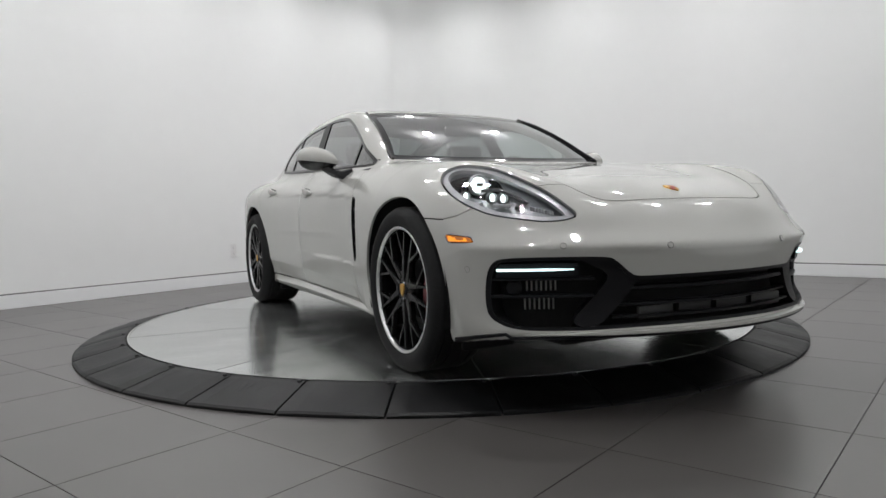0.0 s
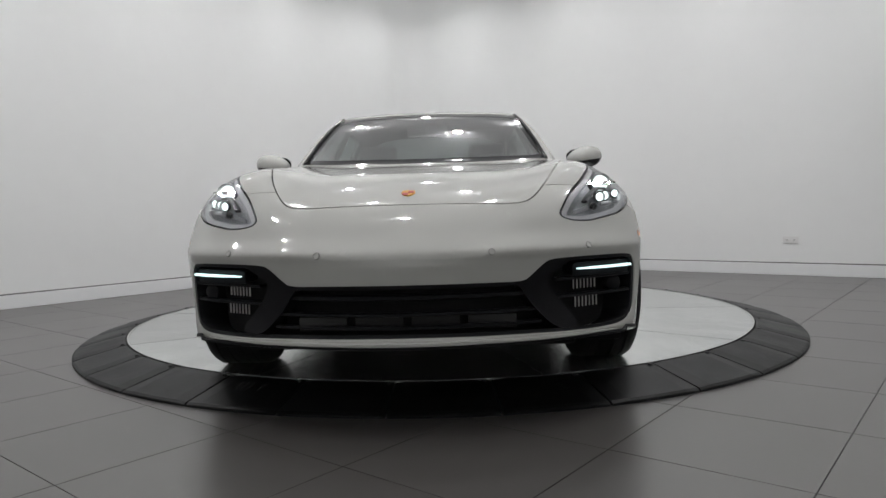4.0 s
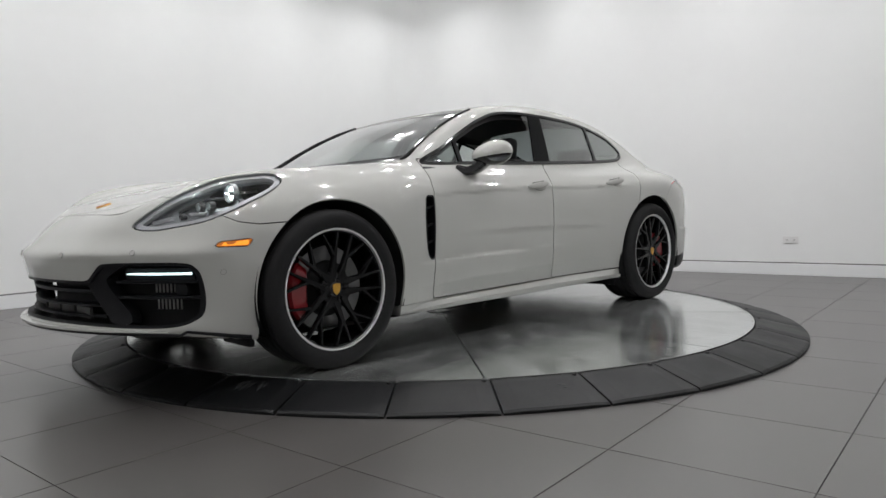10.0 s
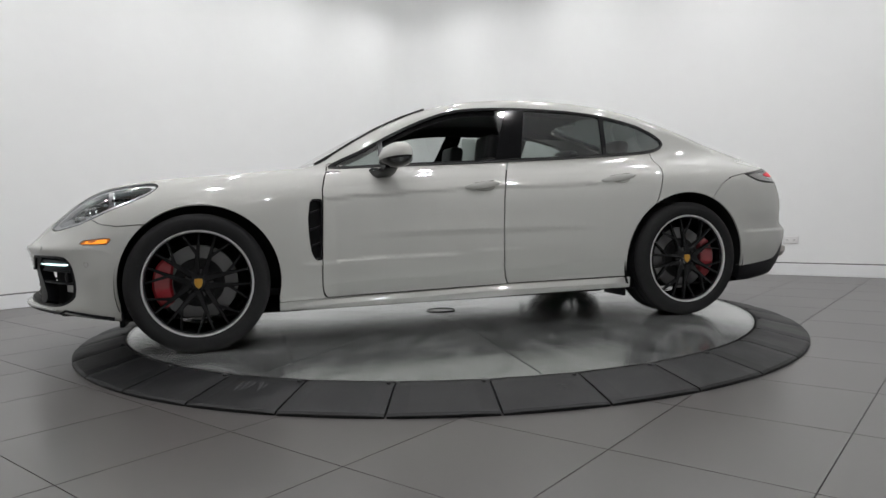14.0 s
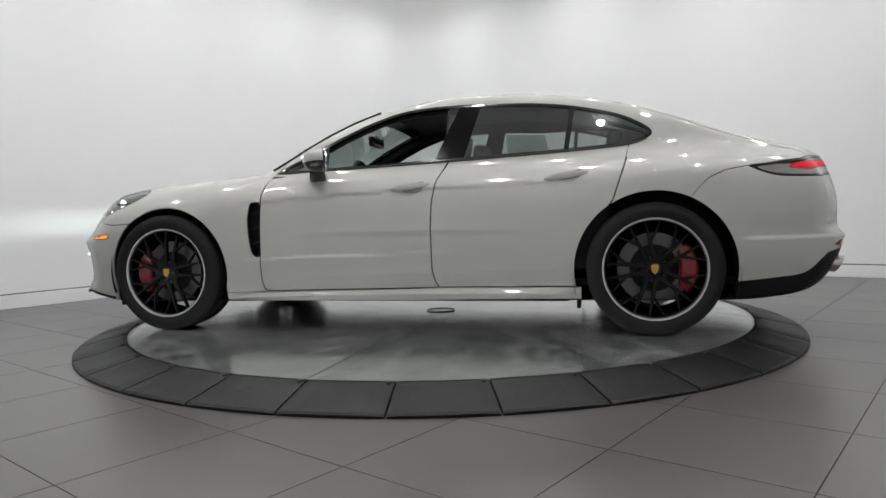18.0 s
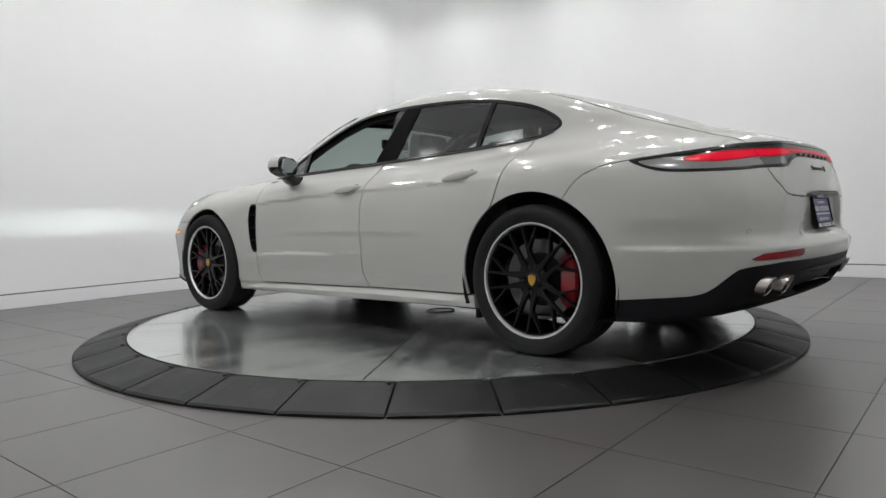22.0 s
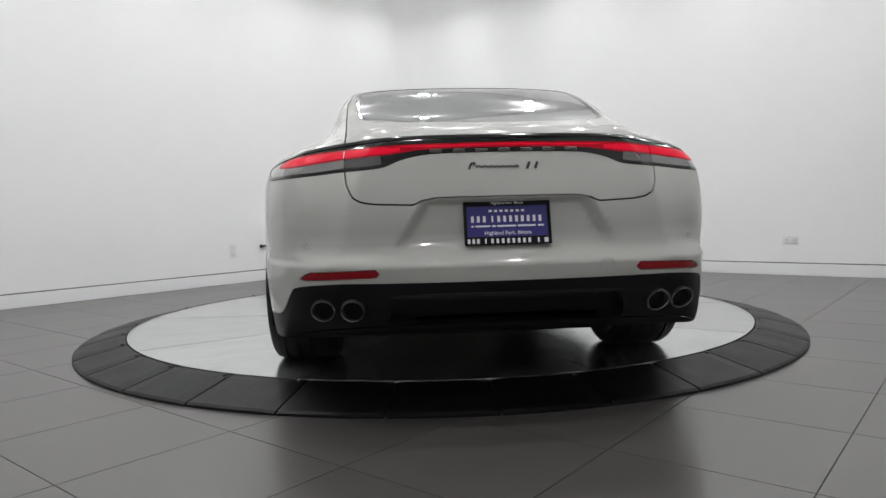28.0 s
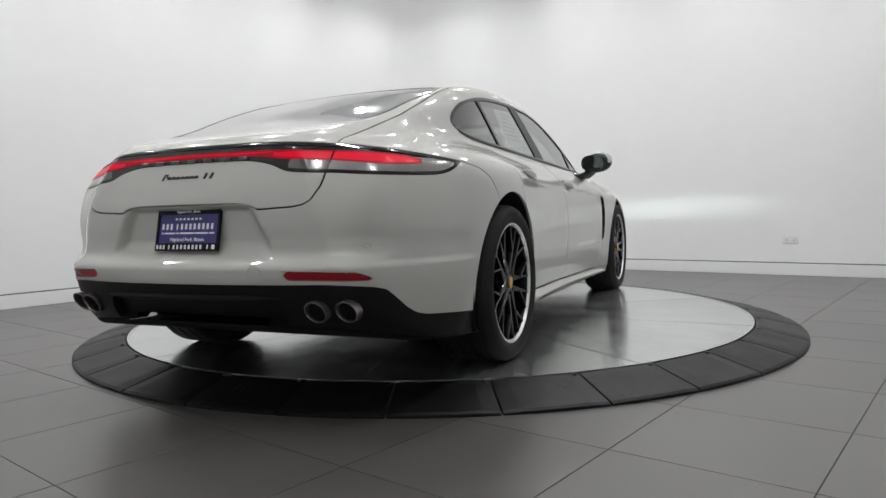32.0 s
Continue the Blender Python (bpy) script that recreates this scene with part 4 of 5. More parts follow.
def spoke_bm(out):
    """One of five spokes: a short stem, two arms that part to the rim, and a branch inside each arm."""
    bm = bmesh.new()
    R = 0.272

    def depth(r):
        return out - 0.030 + 0.008 * math.sin(min(1, r / 0.2) * 1.57) + 0.012 * (r / 0.26) ** 2

    def rod(p, q, w0, w1):
        line = []
        for t in np.linspace(0, 1, 8):
            x, z = p[0] + (q[0] - p[0]) * t, p[1] + (q[1] - p[1]) * t
            line.append((x, depth(math.hypot(x, z)), z))
        merged(bm, bar(line, lambda t: w1 + (w0 - w1) * (1 - t) ** 1.7, lambda t: 0.016 - 0.004 * t, up=(0, 1, 0)))
    rod((0, 0.13 * R), (0, 0.31 * R), 0.024, 0.018)
    for sgn in (-1, 1):
        root, tip = (0.012 * sgn, 0.20 * R), (sgn * 0.434 * R, 0.852 * R)
        rod(root, tip, 0.019, 0.0063)
        fork = (root[0] + (tip[0] - root[0]) * 0.46, root[1] + (tip[1] - root[1]) * 0.46)
        rod(fork, (sgn * 0.149 * R, 0.944 * R), 0.0095, 0.0056)
    return bm


def make_wheel(front, ahead, phase):
    half, r = (0.137, 0.363) if front else (0.158, 0.361)
    out = half * 0.86
    w = new("wheel")
    part("tyre", lathe(tyre_profile(r, 0.272, half), 72, "y", True), TYRE, w, "low-profile black tyre", angle=50)
    part("rim_barrel", lathe([(0.262, out - 0.010), (0.256, out - 0.03), (0.248, 0.0), (0.240, -half * 0.8), (0.252, -half * 0.82), (0.262, 0.0)], 64, "y", True), RIM, w, "gloss black rim barrel")
    part("rim_lip", lathe([(0.262, out - 0.014), (0.2665, out - 0.001), (0.2695, out + 0.006), (0.277, out + 0.007), (0.2805, out + 0.002), (0.2805, out - 0.014)], 96, "y", True), POLISHED, w, "bright machined rim edge")
    spokes = None
    for i in range(5):
        if spokes is None:
            sp = part("spoke", spoke_bm(out), RIM, w, "gloss black spoke that forks twice")
            spokes = sp.data
        else:
            sp = part("spoke", spokes, RIM, w, "gloss black spoke that forks twice")
        sp.rotation_euler = (0, radians(72 * i + phase), 0)
    part("hub", lathe([(0.0, out - 0.012), (0.034, out - 0.012), (0.046, out - 0.018), (0.072, out - 0.026), (0.082, out - 0.045), (0.0, out - 0.06)], 40, "y"), RIM, w, "black wheel hub")
    cap = part("centre_cap", lathe([(0.0, out - 0.006), (0.030, out - 0.007), (0.035, out - 0.011), (0.036, out - 0.014), (0.0, out - 0.014)], 32, "y"), GLOSS, w, "black cap with a gold crest")
    part("crest", crest_bm(0.023, (0, out - 0.0045, 0)), GOLD, cap, "small gold shield crest")
    nut = None
    for i in range(5):
        a = radians(72 * i + 36 + phase)
        if nut is None:
            n = part("wheel_nut", lathe([(0.0, 0.001), (0.008, 0.001), (0.0125, -0.001), (0.0125, -0.02), (0.0, -0.02)], 6, "y"), DARK, w)
            nut = n.data
        else:
            n = part("wheel_nut", nut, DARK, w)
        n.location = (0.062 * math.sin(a), out - 0.019, 0.062 * math.cos(a))
    part("brake_disc", lathe([(0.108, out - 0.085), (0.195, out - 0.085), (0.197, out - 0.09), (0.197, out - 0.118), (0.195, out - 0.122), (0.108, out - 0.122)], 48, "y", True), BRAKE_IRON, w, "grey iron brake disc")
    part("brake_hat", lathe([(0.0, out - 0.066), (0.122, out - 0.076), (0.132, out - 0.088), (0.0, out - 0.088)], 32, "y"), LINER, w, "black brake hub")
    # caliper ahead of the axle in front, behind it at the rear
    bm = bmesh.new()
    base = 90 if ahead else -90
    arc = [radians(base + d) for d in np.linspace(-37, 37, 13)]
    rows = []
    for k, a in enumerate(arc):
        e = abs(k - 6) / 6
        r0, r1 = 0.132 + 0.022 * e ** 3, 0.228 - 0.012 * e ** 3
        t = out - 0.038 - 0.012 * e ** 4 - (0.006 if k in (3, 9) else 0)
        rows.append([bm.verts.new((rr * math.sin(a), yy, rr * math.cos(a))) for rr, yy in ((r0, t - 0.012), (r0 + 0.012, t), (r1 - 0.012, t), (r1, t - 0.012), (r1, t - 0.10), (r0, t - 0.10))])
    for p, q in zip(rows, rows[1:]):
        for i in range(6):
            bm.faces.new((p[i], p[(i + 1) % 6], q[(i + 1) % 6], q[i]))
    bm.faces.new(rows[0])
    bm.faces.new(rows[-1])
    part("brake_caliper", bm, CALIPER, w, "red brake caliper")
    return w


def crest_bm(size, at, lean=0.0):
    """A small shield seen along the y axis."""
    pts = [(-0.8, 0.95), (0, 1.1), (0.8, 0.95), (0.86, 0.2), (0.6, -0.6), (0, -1.15), (-0.6, -0.6), (-0.86, 0.2)]
    bm = bmesh.new()
    top = [bm.verts.new((at[0] + x * size, at[1] + 0.002, at[2] + z * size)) for x, z in pts]
    low = [bm.verts.new((at[0] + x * size * 1.08, at[1] - 0.002, at[2] + z * size * 1.08)) for x, z in pts]
    bm.faces.new(top)
    bm.faces.new(low[::-1])
    for i in range(8):
        bm.faces.new((top[i], low[i], low[(i + 1) % 8], top[(i + 1) % 8]))
    return bm


for front, x0, y0 in ((True, AXLE, 0.827), (False, -AXLE, 0.812)):
    w = make_wheel(front, front, 24 if front else 56)
    w.parent = car
    w.matrix_local = pose(x0, y0, 0.361)
    # the other side: turned about the upright axis, so the caliper is mirrored along the car
    other = make_wheel(front, not front, 16 if front else 11)
    other.parent = car
    other.matrix_local = pose(x0, -y0, 0.361, 0, 0, 180)


# ---- car details ----
def skin_x(y, z, start):
    """Where the skin lies at (y, z), from the front (start 2.7) or the back (start -2.7)."""
    xs = np.linspace(start, start * 0.55, 600)
    f = skin(xs, np.full(600, float(y)), np.full(600, float(z)))
    i = int(np.argmax(f > 0))
    if f[i] <= 0:
        return start * 0.8
    a, b = xs[i - 1], xs[i]
    return a + (b - a) * f[i - 1] / (f[i - 1] - f[i])


def skin_y(x, z):
    ys = np.linspace(1.1, 0.3, 400)
    f = skin(np.full(400, float(x)), ys, np.full(400, float(z)))
    i = int(np.argmax(f > 0))
    a, b = ys[i - 1], ys[i]
    return a + (b - a) * f[i - 1] / (f[i - 1] - f[i])


def skin_z(x, y):
    zs = np.linspace(1.6, 0.5, 500)
    f = skin(np.full(500, float(x)), np.full(500, float(y)), zs)
    i = int(np.argmax(f > 0))
    a, b = zs[i - 1], zs[i]
    return a + (b - a) * f[i - 1] / (f[i - 1] - f[i])


def facing(p, n):
    """A pose at p whose y axis looks along n, z as upright as it can be."""
    n = Vector(n).normalized()
    up = Vector((0, 0, 1)) if abs(n.z) < 0.95 else Vector((-1, 0, 0))
    x = n.cross(up).normalized()
    z = x.cross(n).normalized()
    return Matrix.Translation(p) @ Matrix((x, n, z)).transposed().to_4x4()


def normal_at(p):
    return Vector(skin_normal(np.array([p], float))[0])


def placed(name, bm, mat, parent, m, label="", **more):
    bm.transform(m)
    return part(name, bm, mat, parent, label, **more)


# headlamps
for s, side in SIDES:
    lens, field = lamps[s]
    ahead = Vector((1, 0.06 * s, -0.012)).normalized()
    beam_at = Vector((1.905, 0.787 * s, 0.822))
    beam_at = beam_at - normal_at(beam_at) * 0.026
    way = np.array(ahead)

    def off_axis(q):
        d = q.v - np.array(beam_at)
        along_it = d @ way
        return np.where(along_it < 0.10, np.linalg.norm(d - along_it[:, None] * way, axis=1) - 0.066, 1.0)
    _, bowl_shell = split(lens.shifted(0.050), off_axis)
    lamp = panel_part("headlamp", bowl_shell, LAMP_INNER, car, "teardrop headlamp, lit, with a clear lens", 0)
    part("lamp_wall", shell_mesh("lamp_wall", lens, LAMP_INNER, 0.052, face=False), LAMP_INNER, lamp, "grey lamp edge")
    edge, rest = split(lens, lambda q: -field(q) - 0.0045)
    panel_part("lamp_gasket", edge, LAMP_DARK, lamp, "black lamp gasket", 0.004, 0.002)
    band, _ = split(rest, lambda q: -field(q) - 0.026)
    panel_part("light_guide", band, GUIDE, lamp, "silver light guide round the lamp", 0.016, 0.012)
    ob = panel_part("clear_cover", lens, CLEAR, lamp, "clear lamp cover", 0, 0.0005)
    ob.visible_shadow = False

    def inside(x, y, z, deep):
        p = Vector((x, y * s, z))
        return p - normal_at(p) * deep
    for k, (x, y, z, r, deep) in enumerate(((1.900, 0.793, 0.824, 0.036, 0.026), (1.896, 0.852, 0.774, 0.017, 0.022), (2.000, 0.788, 0.763, 0.019, 0.022), (2.034, 0.760, 0.758, 0.019, 0.022), (2.094, 0.722, 0.720, 0.012, 0.022))):
        p = inside(x, y, z, deep) - Vector((0.0, 0.0, 0.004))
        m = facing(p, ahead)
        if k == 0:
            # low beam: a bright strip at the back of a flat black slot that points a little down
            ring_m = m @ pose(0, 0.004, 0)
            bowl = placed("projector_bowl", lathe([(r * 0.98, 0.0), (r * 1.10, 0.004), (r * 1.16, -0.002), (r * 1.16, -0.02), (r * 0.98, -0.02)], 28, "y", True), LAMP_SILVER, lamp, ring_m, "bright projector ring")
            # black slot added round the strip, to give the beam its flat cutoff
            bm = bmesh.new()
            for zz in (1, -1):
                box((-0.062, -0.085, 0.0045 * zz - 0.0008), (0.062, 0.0, 0.0045 * zz + 0.0008), bm=bm)
            box((-0.062, -0.089, -0.0053), (0.062, -0.0856, 0.0053), bm=bm)
            for sx in (1, -1):
                box((0.0605 * sx - 0.0015, -0.085, -0.005), (0.0605 * sx + 0.0015, -0.004, 0.005), bm=bm)
            placed("beam_shield", bm, BEAM_BLACK, bowl, m @ pose(0, -0.004, 0, -2.6), "added black slot that cuts the beam")
            placed("projector_lens", box((-0.026, -0.084, -0.0036), (0.026, -0.082, 0.0036)), BEAM, bowl, m @ pose(0, -0.004, 0, -2.6), "lit low beam")
            for zz in (1, -1):
                bm = bmesh.new()
                rim = [(0.031 * math.cos(a), 0.031 * math.sin(a)) for a in np.linspace(radians(15), radians(165), 15)]
                front_v = [bm.verts.new((px, -0.008, pz * zz)) for px, pz in rim]
                back_v = [bm.verts.new((px, -0.012, pz * zz)) for px, pz in rim]
                bm.faces.new(front_v)
                bm.faces.new(back_v[::-1])
                for i in range(15):
                    bm.faces.new((front_v[i], front_v[(i + 1) % 15], back_v[(i + 1) % 15], back_v[i]))
                placed("projector_lens", bm, LED, bowl, m, "lit half of the projector lens")
        else:
            bowl = placed("projector_bowl", lathe([(r * 0.90, 0.004), (r * 1.12, 0.002), (r * 1.15, -0.02), (r * 0.90, -0.02)], 20, "y", True), LAMP_DARK, lamp, m, "dark projector bezel")
            placed("projector_lens", lathe([(0.0, -0.009), (r * 0.6, -0.011), (r * 0.88, -0.016), (0.0, -0.020)], 20, "y"), LED if k < 4 else LAMP_DARK, bowl, m, "lit projector lens" if k < 4 else "small dark camera lens")
    for ends in (((1.941, 0.860, 0.738), (1.984, 0.833, 0.735)), ((2.022, 0.800, 0.730), (2.069, 0.752, 0.727))):
        line = [inside(*(np.array(ends[0]) * (1 - t) + np.array(ends[1]) * t), 0.026) for t in np.linspace(0, 1, 5)]
        part("reflector_bar", bar(line, 0.010, 0.0065), GUIDE, lamp, "pale reflector bar")
    line = [inside(*p, 0.028) for p in ((1.93, 0.80, 0.795), (1.99, 0.755, 0.795), (2.05, 0.715, 0.765), (2.09, 0.69, 0.738))]
    part("lamp_divider", bar(line, 0.012, 0.006), LAMP_DARK, lamp, "dark lamp divider")
    for t in np.linspace(0, 1, 8):
        p = inside(2.122 + 0.050 * t, 0.692 - 0.060 * t, 0.711 - 0.017 * t, 0.022)
        placed("lamp_rib", box((-0.0016, -0.01, -0.008), (0.0016, 0.006, 0.008)), GUIDE, lamp, facing(p, ahead), "pale lamp rib", smooth=False)

# lower intake: black frame, slats, blades, cooler fins, running lights
grille = new("front_grille")
grille.parent = car
tagged(grille, "black lower front intake with slats and running lights")
frame_rim, hollow = split(intake, lambda q: -mouth(q) - 0.013)
panel_part("intake_frame", frame_rim, SATIN, grille, "satin black intake frame", 0.12, 0.002)
panel_part("intake_back", hollow, LINER, grille, "", 0, 0.115)
for s, side in SIDES:
    blade = outline([(0.385, 0.447), (0.43, 0.46), (0.49, 0.505), (0.54, 0.520), (0.60, 0.515), (0.56, 0.49), (0.505, 0.455), (0.52, 0.41), (0.57, 0.35), (0.615, 0.300), (0.60, 0.275), (0.53, 0.285), (0.45, 0.36), (0.405, 0.425)],
                    (lambda v, s=s: v[:, 1] * s, Z), lambda v, n: v[:, 0] > 2.0, steps=4)
    piece_b, hollow = split(hollow, blade)
    panel_part("intake_blade", piece_b, SATIN, grille, "satin black air blade", 0.06, 0.012)
    duct, hollow = split(hollow, outline([(0.60, 0.50), (0.84, 0.50), (0.845, 0.45), (0.60, 0.452)], (lambda v, s=s: v[:, 1] * s, Z), lambda v, n: v[:, 0] > 2.0, smooth=False))
    panel_part("lamp_shelf", duct, SATIN, grille, "satin black shelf that holds the running light", 0.06, 0.010)
    line = [(skin_x(y, 0.478, 2.7) - 0.003, y * s, 0.480 - 0.002 * (y - 0.6)) for y in np.linspace(0.615, 0.838, 12)]
    part("running_light", bar(line, 0.010, lambda t: 0.002 + 0.0022 * min(1, 3 * t)), DRL, grille, "lit white running light bar")
    for z0, z1 in ((0.395, 0.438), (0.325, 0.372)):
        for k in range(7):
            y = 0.612 + 0.0150 * k + (0.437 - z0) * 0.1
            x = skin_x(y, 0.40, 2.7) - 0.100
            part("cooler_fin", box((x - 0.006, y * s - 0.0022, z0), (x, y * s + 0.0022, z1)), COOLER, grille, "light grey cooler fin", smooth=False)
    for z in (0.381, 0.445):
        line = [(skin_x(y, z, 2.7) - 0.036, y * s, z) for y in np.linspace(0.53, 0.845, 12)]
        part("side_slat", bar(line, 0.016, 0.006), SATIN, grille, "black intake slat")
    p = (skin_x(0.775, 0.41, 2.7) - 0.035, 0.775 * s, 0.412)
    placed("round_sensor", lathe([(0.0, 0.008), (0.017, 0.006), (0.03, 0.0), (0.034, -0.03), (0.0, -0.03)], 24, "y"), SATIN, grille, facing(p, (1, 0.4 * s, 0)), "round black sensor")
for z, w in ((0.405, 0.009), (0.345, 0.006), (0.30, 0.005)):
    line = [(skin_x(abs(y), z, 2.7) - 0.045, y, z) for y in np.linspace(-0.47, 0.47, 21)]
    part("centre_slat", bar(line, 0.02, w), SATIN, grille, "black intake slat")
for y in (-0.30, -0.1, 0.1, 0.30):
    part("radiator_frame", box((2.33, y - 0.085, 0.285), (2.345, y + 0.085, 0.335), 0.004), COOLER_DARK, grille, "dark radiator frame")

# front lip: painted blade with a black splitter below
lip = [(skin_x(abs(y), 0.262, 2.7) + 0.004, y, 0.253 - 0.012 * (abs(y) / 0.86) ** 3) for y in np.linspace(-0.77, 0.77, 41)]
part("front_lip", bar(lip, lambda t: 0.003 + 0.019 * min(1, 6 * t, 6 - 6 * t), lambda t: 0.003 + 0.005 * min(1, 6 * t, 6 - 6 * t)), PAINT, car, "painted front lip")
def chin(s):
    """The lower edge of the front bumper on one side, from the wheel arch to the nose: points and how deep the black edge is."""
    side_pts = [(x, (skin_y(x, under(x) + 0.04) - 0.016) * s, under(x) + 0.013 + 0.012 * (x - 1.885) / 0.25) for x in np.linspace(1.885, 2.12, 8)]
    front_pts = [(skin_x(y, 0.262, 2.7) - 0.006, y * s, 0.238 - 0.006 * (y / 0.8) ** 3) for y in np.linspace(0.80, 0.0, 20)]
    return side_pts + front_pts


edge_line = chin(1) + chin(-1)[-2::-1]
part("splitter", bar(edge_line, 0.018, lambda t: 0.005 + 0.005 * max(0, 1 - 6 * min(t, 1 - t))), SATIN, car, "black splitter under the front bumper")
for s, side in SIDES:
    for x, z0, z1 in ((AXLE + 0.385, 0.145, 0.22), (-AXLE + 0.405, 0.135, 0.20)):
        part("air_deflector", box((x - 0.012, min(0.62 * s, 0.855 * s), z0), (x + 0.012, max(0.62 * s, 0.855 * s), z1), 0.006), SATIN, car, "black air deflector before the wheel")

# tail lamp strip
tail_light = new("tail_light")
tail_light.parent = car
tagged(tail_light, "full-width red light strip in a gloss black frame, lit")
border, inner = split(tail_lamp, lambda q: -strip(q) - 0.012)
panel_part("strip_frame", border, GLOSS, tail_light, "gloss black strip frame", 0.02, -0.001)
RED = [(0, 0.944), (0.3, 0.941), (0.50, 0.935), (0.64, 0.932), (0.76, 0.926), (0.88, 0.917), (0.95, 0.908), (1.005, 0.894), (1.0, 0.883), (0.94, 0.878), (0.86, 0.877), (0.74, 0.885), (0.62, 0.895), (0.50, 0.899), (0.42, 0.904), (0.32, 0.917),
       (0.2, 0.924), (0, 0.926)]
red = outline(RED + [(-y, z) for y, z in RED[-2:0:-1]], (wrap, Z), lambda v, n: v[:, 0] < -1.95, steps=4)
glow, inner = split(inner, red)
for lo, hi in ((-9, -0.577), (-0.571, 0.571), (0.577, 9)):
    cut_in, _ = split(glow, lambda q, lo=lo, hi=hi: np.maximum(lo - q.v[:, 1], q.v[:, 1] - hi))
    core_in, cut_in = split(cut_in, grown(red, -0.006))
    panel_part("red_bar", cut_in, RED_GLOW, tail_light, "glowing red light bar", 0.004, 0.0)
    panel_part("red_core", core_in, RED_CORE, tail_light, "brighter red core of the light bar", 0.004, 0.0)
seam_in, inner = split(inner, lambda q: np.abs(np.abs(q.v[:, 1]) - 0.574) - 0.003)
for sg in (1, -1):
    side_in, _ = split(seam_in, lambda q, sg=sg: -q.v[:, 1] * sg)
    panel_part("lens_joint", side_in, LINER, tail_light, "black joint between lamp and tailgate", 0, 0.004)
clear_part, inner = split(inner, lambda q: np.maximum(0.44 - np.abs(q.v[:, 1]), q.v[:, 2] - 0.905))
for sg in (1, -1):
    side_in, _ = split(clear_part, lambda q, sg=sg: -q.v[:, 1] * sg)
    grey, smoke = split(side_in, lambda q: 0.575 - np.abs(q.v[:, 1]))
    panel_part("reverse_lens", grey, LENS_GREY, tail_light, "clear grey reversing lens", 0.004, 0.001)
    panel_part("smoked_lens", smoke, SMOKED, tail_light, "smoked inner lens", 0.004, 0.001)
panel_part("strip_body", inner, GLOSS, tail_light, "gloss black strip body", 0.004, 0.002)
for k in range(7):
    y = 0.245 - 0.0815 * k
    p = Vector((skin_x(y, 0.9145, -2.7) - 0.004, y, 0.9145))
    part("nameplate_block", box((p.x - 0.004, p.y - 0.022, p.z - 0.0065), (p.x + 0.006, p.y + 0.022, p.z + 0.0065), 0.002, 1), LETTER, tail_light, "small dark raised nameplate block")
def badge_stroke(pts, wide, label):
    part("model_badge_bar", bar([(skin_x(y, z, -2.7) - 0.002, y, z) for y, z in pts], wide, 0.002, up=(1, 0, 0)), BOLT, car, label)


badge_stroke([(0.132, 0.846), (0.122, 0.867), (0.108, 0.868), (0.112, 0.858)], 0.0032, "dark slanted model badge stroke")
for k in range(7):
    y = 0.106 - 0.0225 * k
    badge_stroke([(y, 0.850), (y - 0.006, 0.859), (y - 0.008, 0.851), (y - 0.014, 0.859), (y - 0.018, 0.850)], 0.0022, "dark thin badge stroke")
for y in (-0.077, -0.106):
    badge_stroke([(y, 0.846), (y - 0.010, 0.868)], 0.0048, "dark bold badge stroke")

# licence plate with its frame
PLATE = facing((-2.506, 0, 0.654), (-1, 0, 0.20))
plate_thing = new("dealer_plate")
plate_thing.parent = car
plate_thing.matrix_local = PLATE
tagged(plate_thing, "blue dealer plate with white print in a black frame")
part("plate_panel", box((-0.148, -0.003, -0.072), (0.148, 0.001, 0.072)), PLATE_BLUE, plate_thing, "blue plate panel", smooth=False)
bm = bmesh.new()
for lo, hi in (((-0.156, -0.006, 0.060), (0.156, 0.006, 0.080)), ((-0.156, -0.006, -0.080), (0.156, 0.006, -0.050)), ((-0.156, -0.006, -0.052), (-0.145, 0.006, 0.062)), ((0.145, -0.006, -0.052), (0.156, 0.006, 0.062))):
    box(lo, hi, 0.003, 2, bm)
part("plate_frame", bm, SATIN, plate_thing, "black plastic plate frame")


def lettering(text, size, mat, parent, at, label, depth=0.0006, wide=1.0):
    """Raised letters in the built-in font, facing along y."""
    cu = bpy.data.curves.new("lettering", "FONT")
    cu.body, cu.size, cu.align_x, cu.align_y, cu.extrude = text, size, "CENTER", "CENTER", depth
    tmp = bpy.data.objects.new("lettering", cu)
    me = bpy.data.meshes.new_from_object(tmp)
    bpy.data.objects.remove(tmp)
    me.transform(Matrix.Translation(at) @ Matrix(((-wide, 0, 0, 0), (0, 0, 1, 0), (0, 1, 0, 0), (0, 0, 0, 1))))
    me.materials.clear()
    me.materials.append(mat)
    return part("lettering", me, mat, parent, label)


def print_bars(z, tall, spans, y, mat=None):
    for x0, x1 in spans:
        part("print_bar", box((-x1, y, z - tall / 2), (-x0, y + 0.0012, z + tall / 2)), mat or PLATE_INK, plate_thing, "white printed bar", smooth=False)


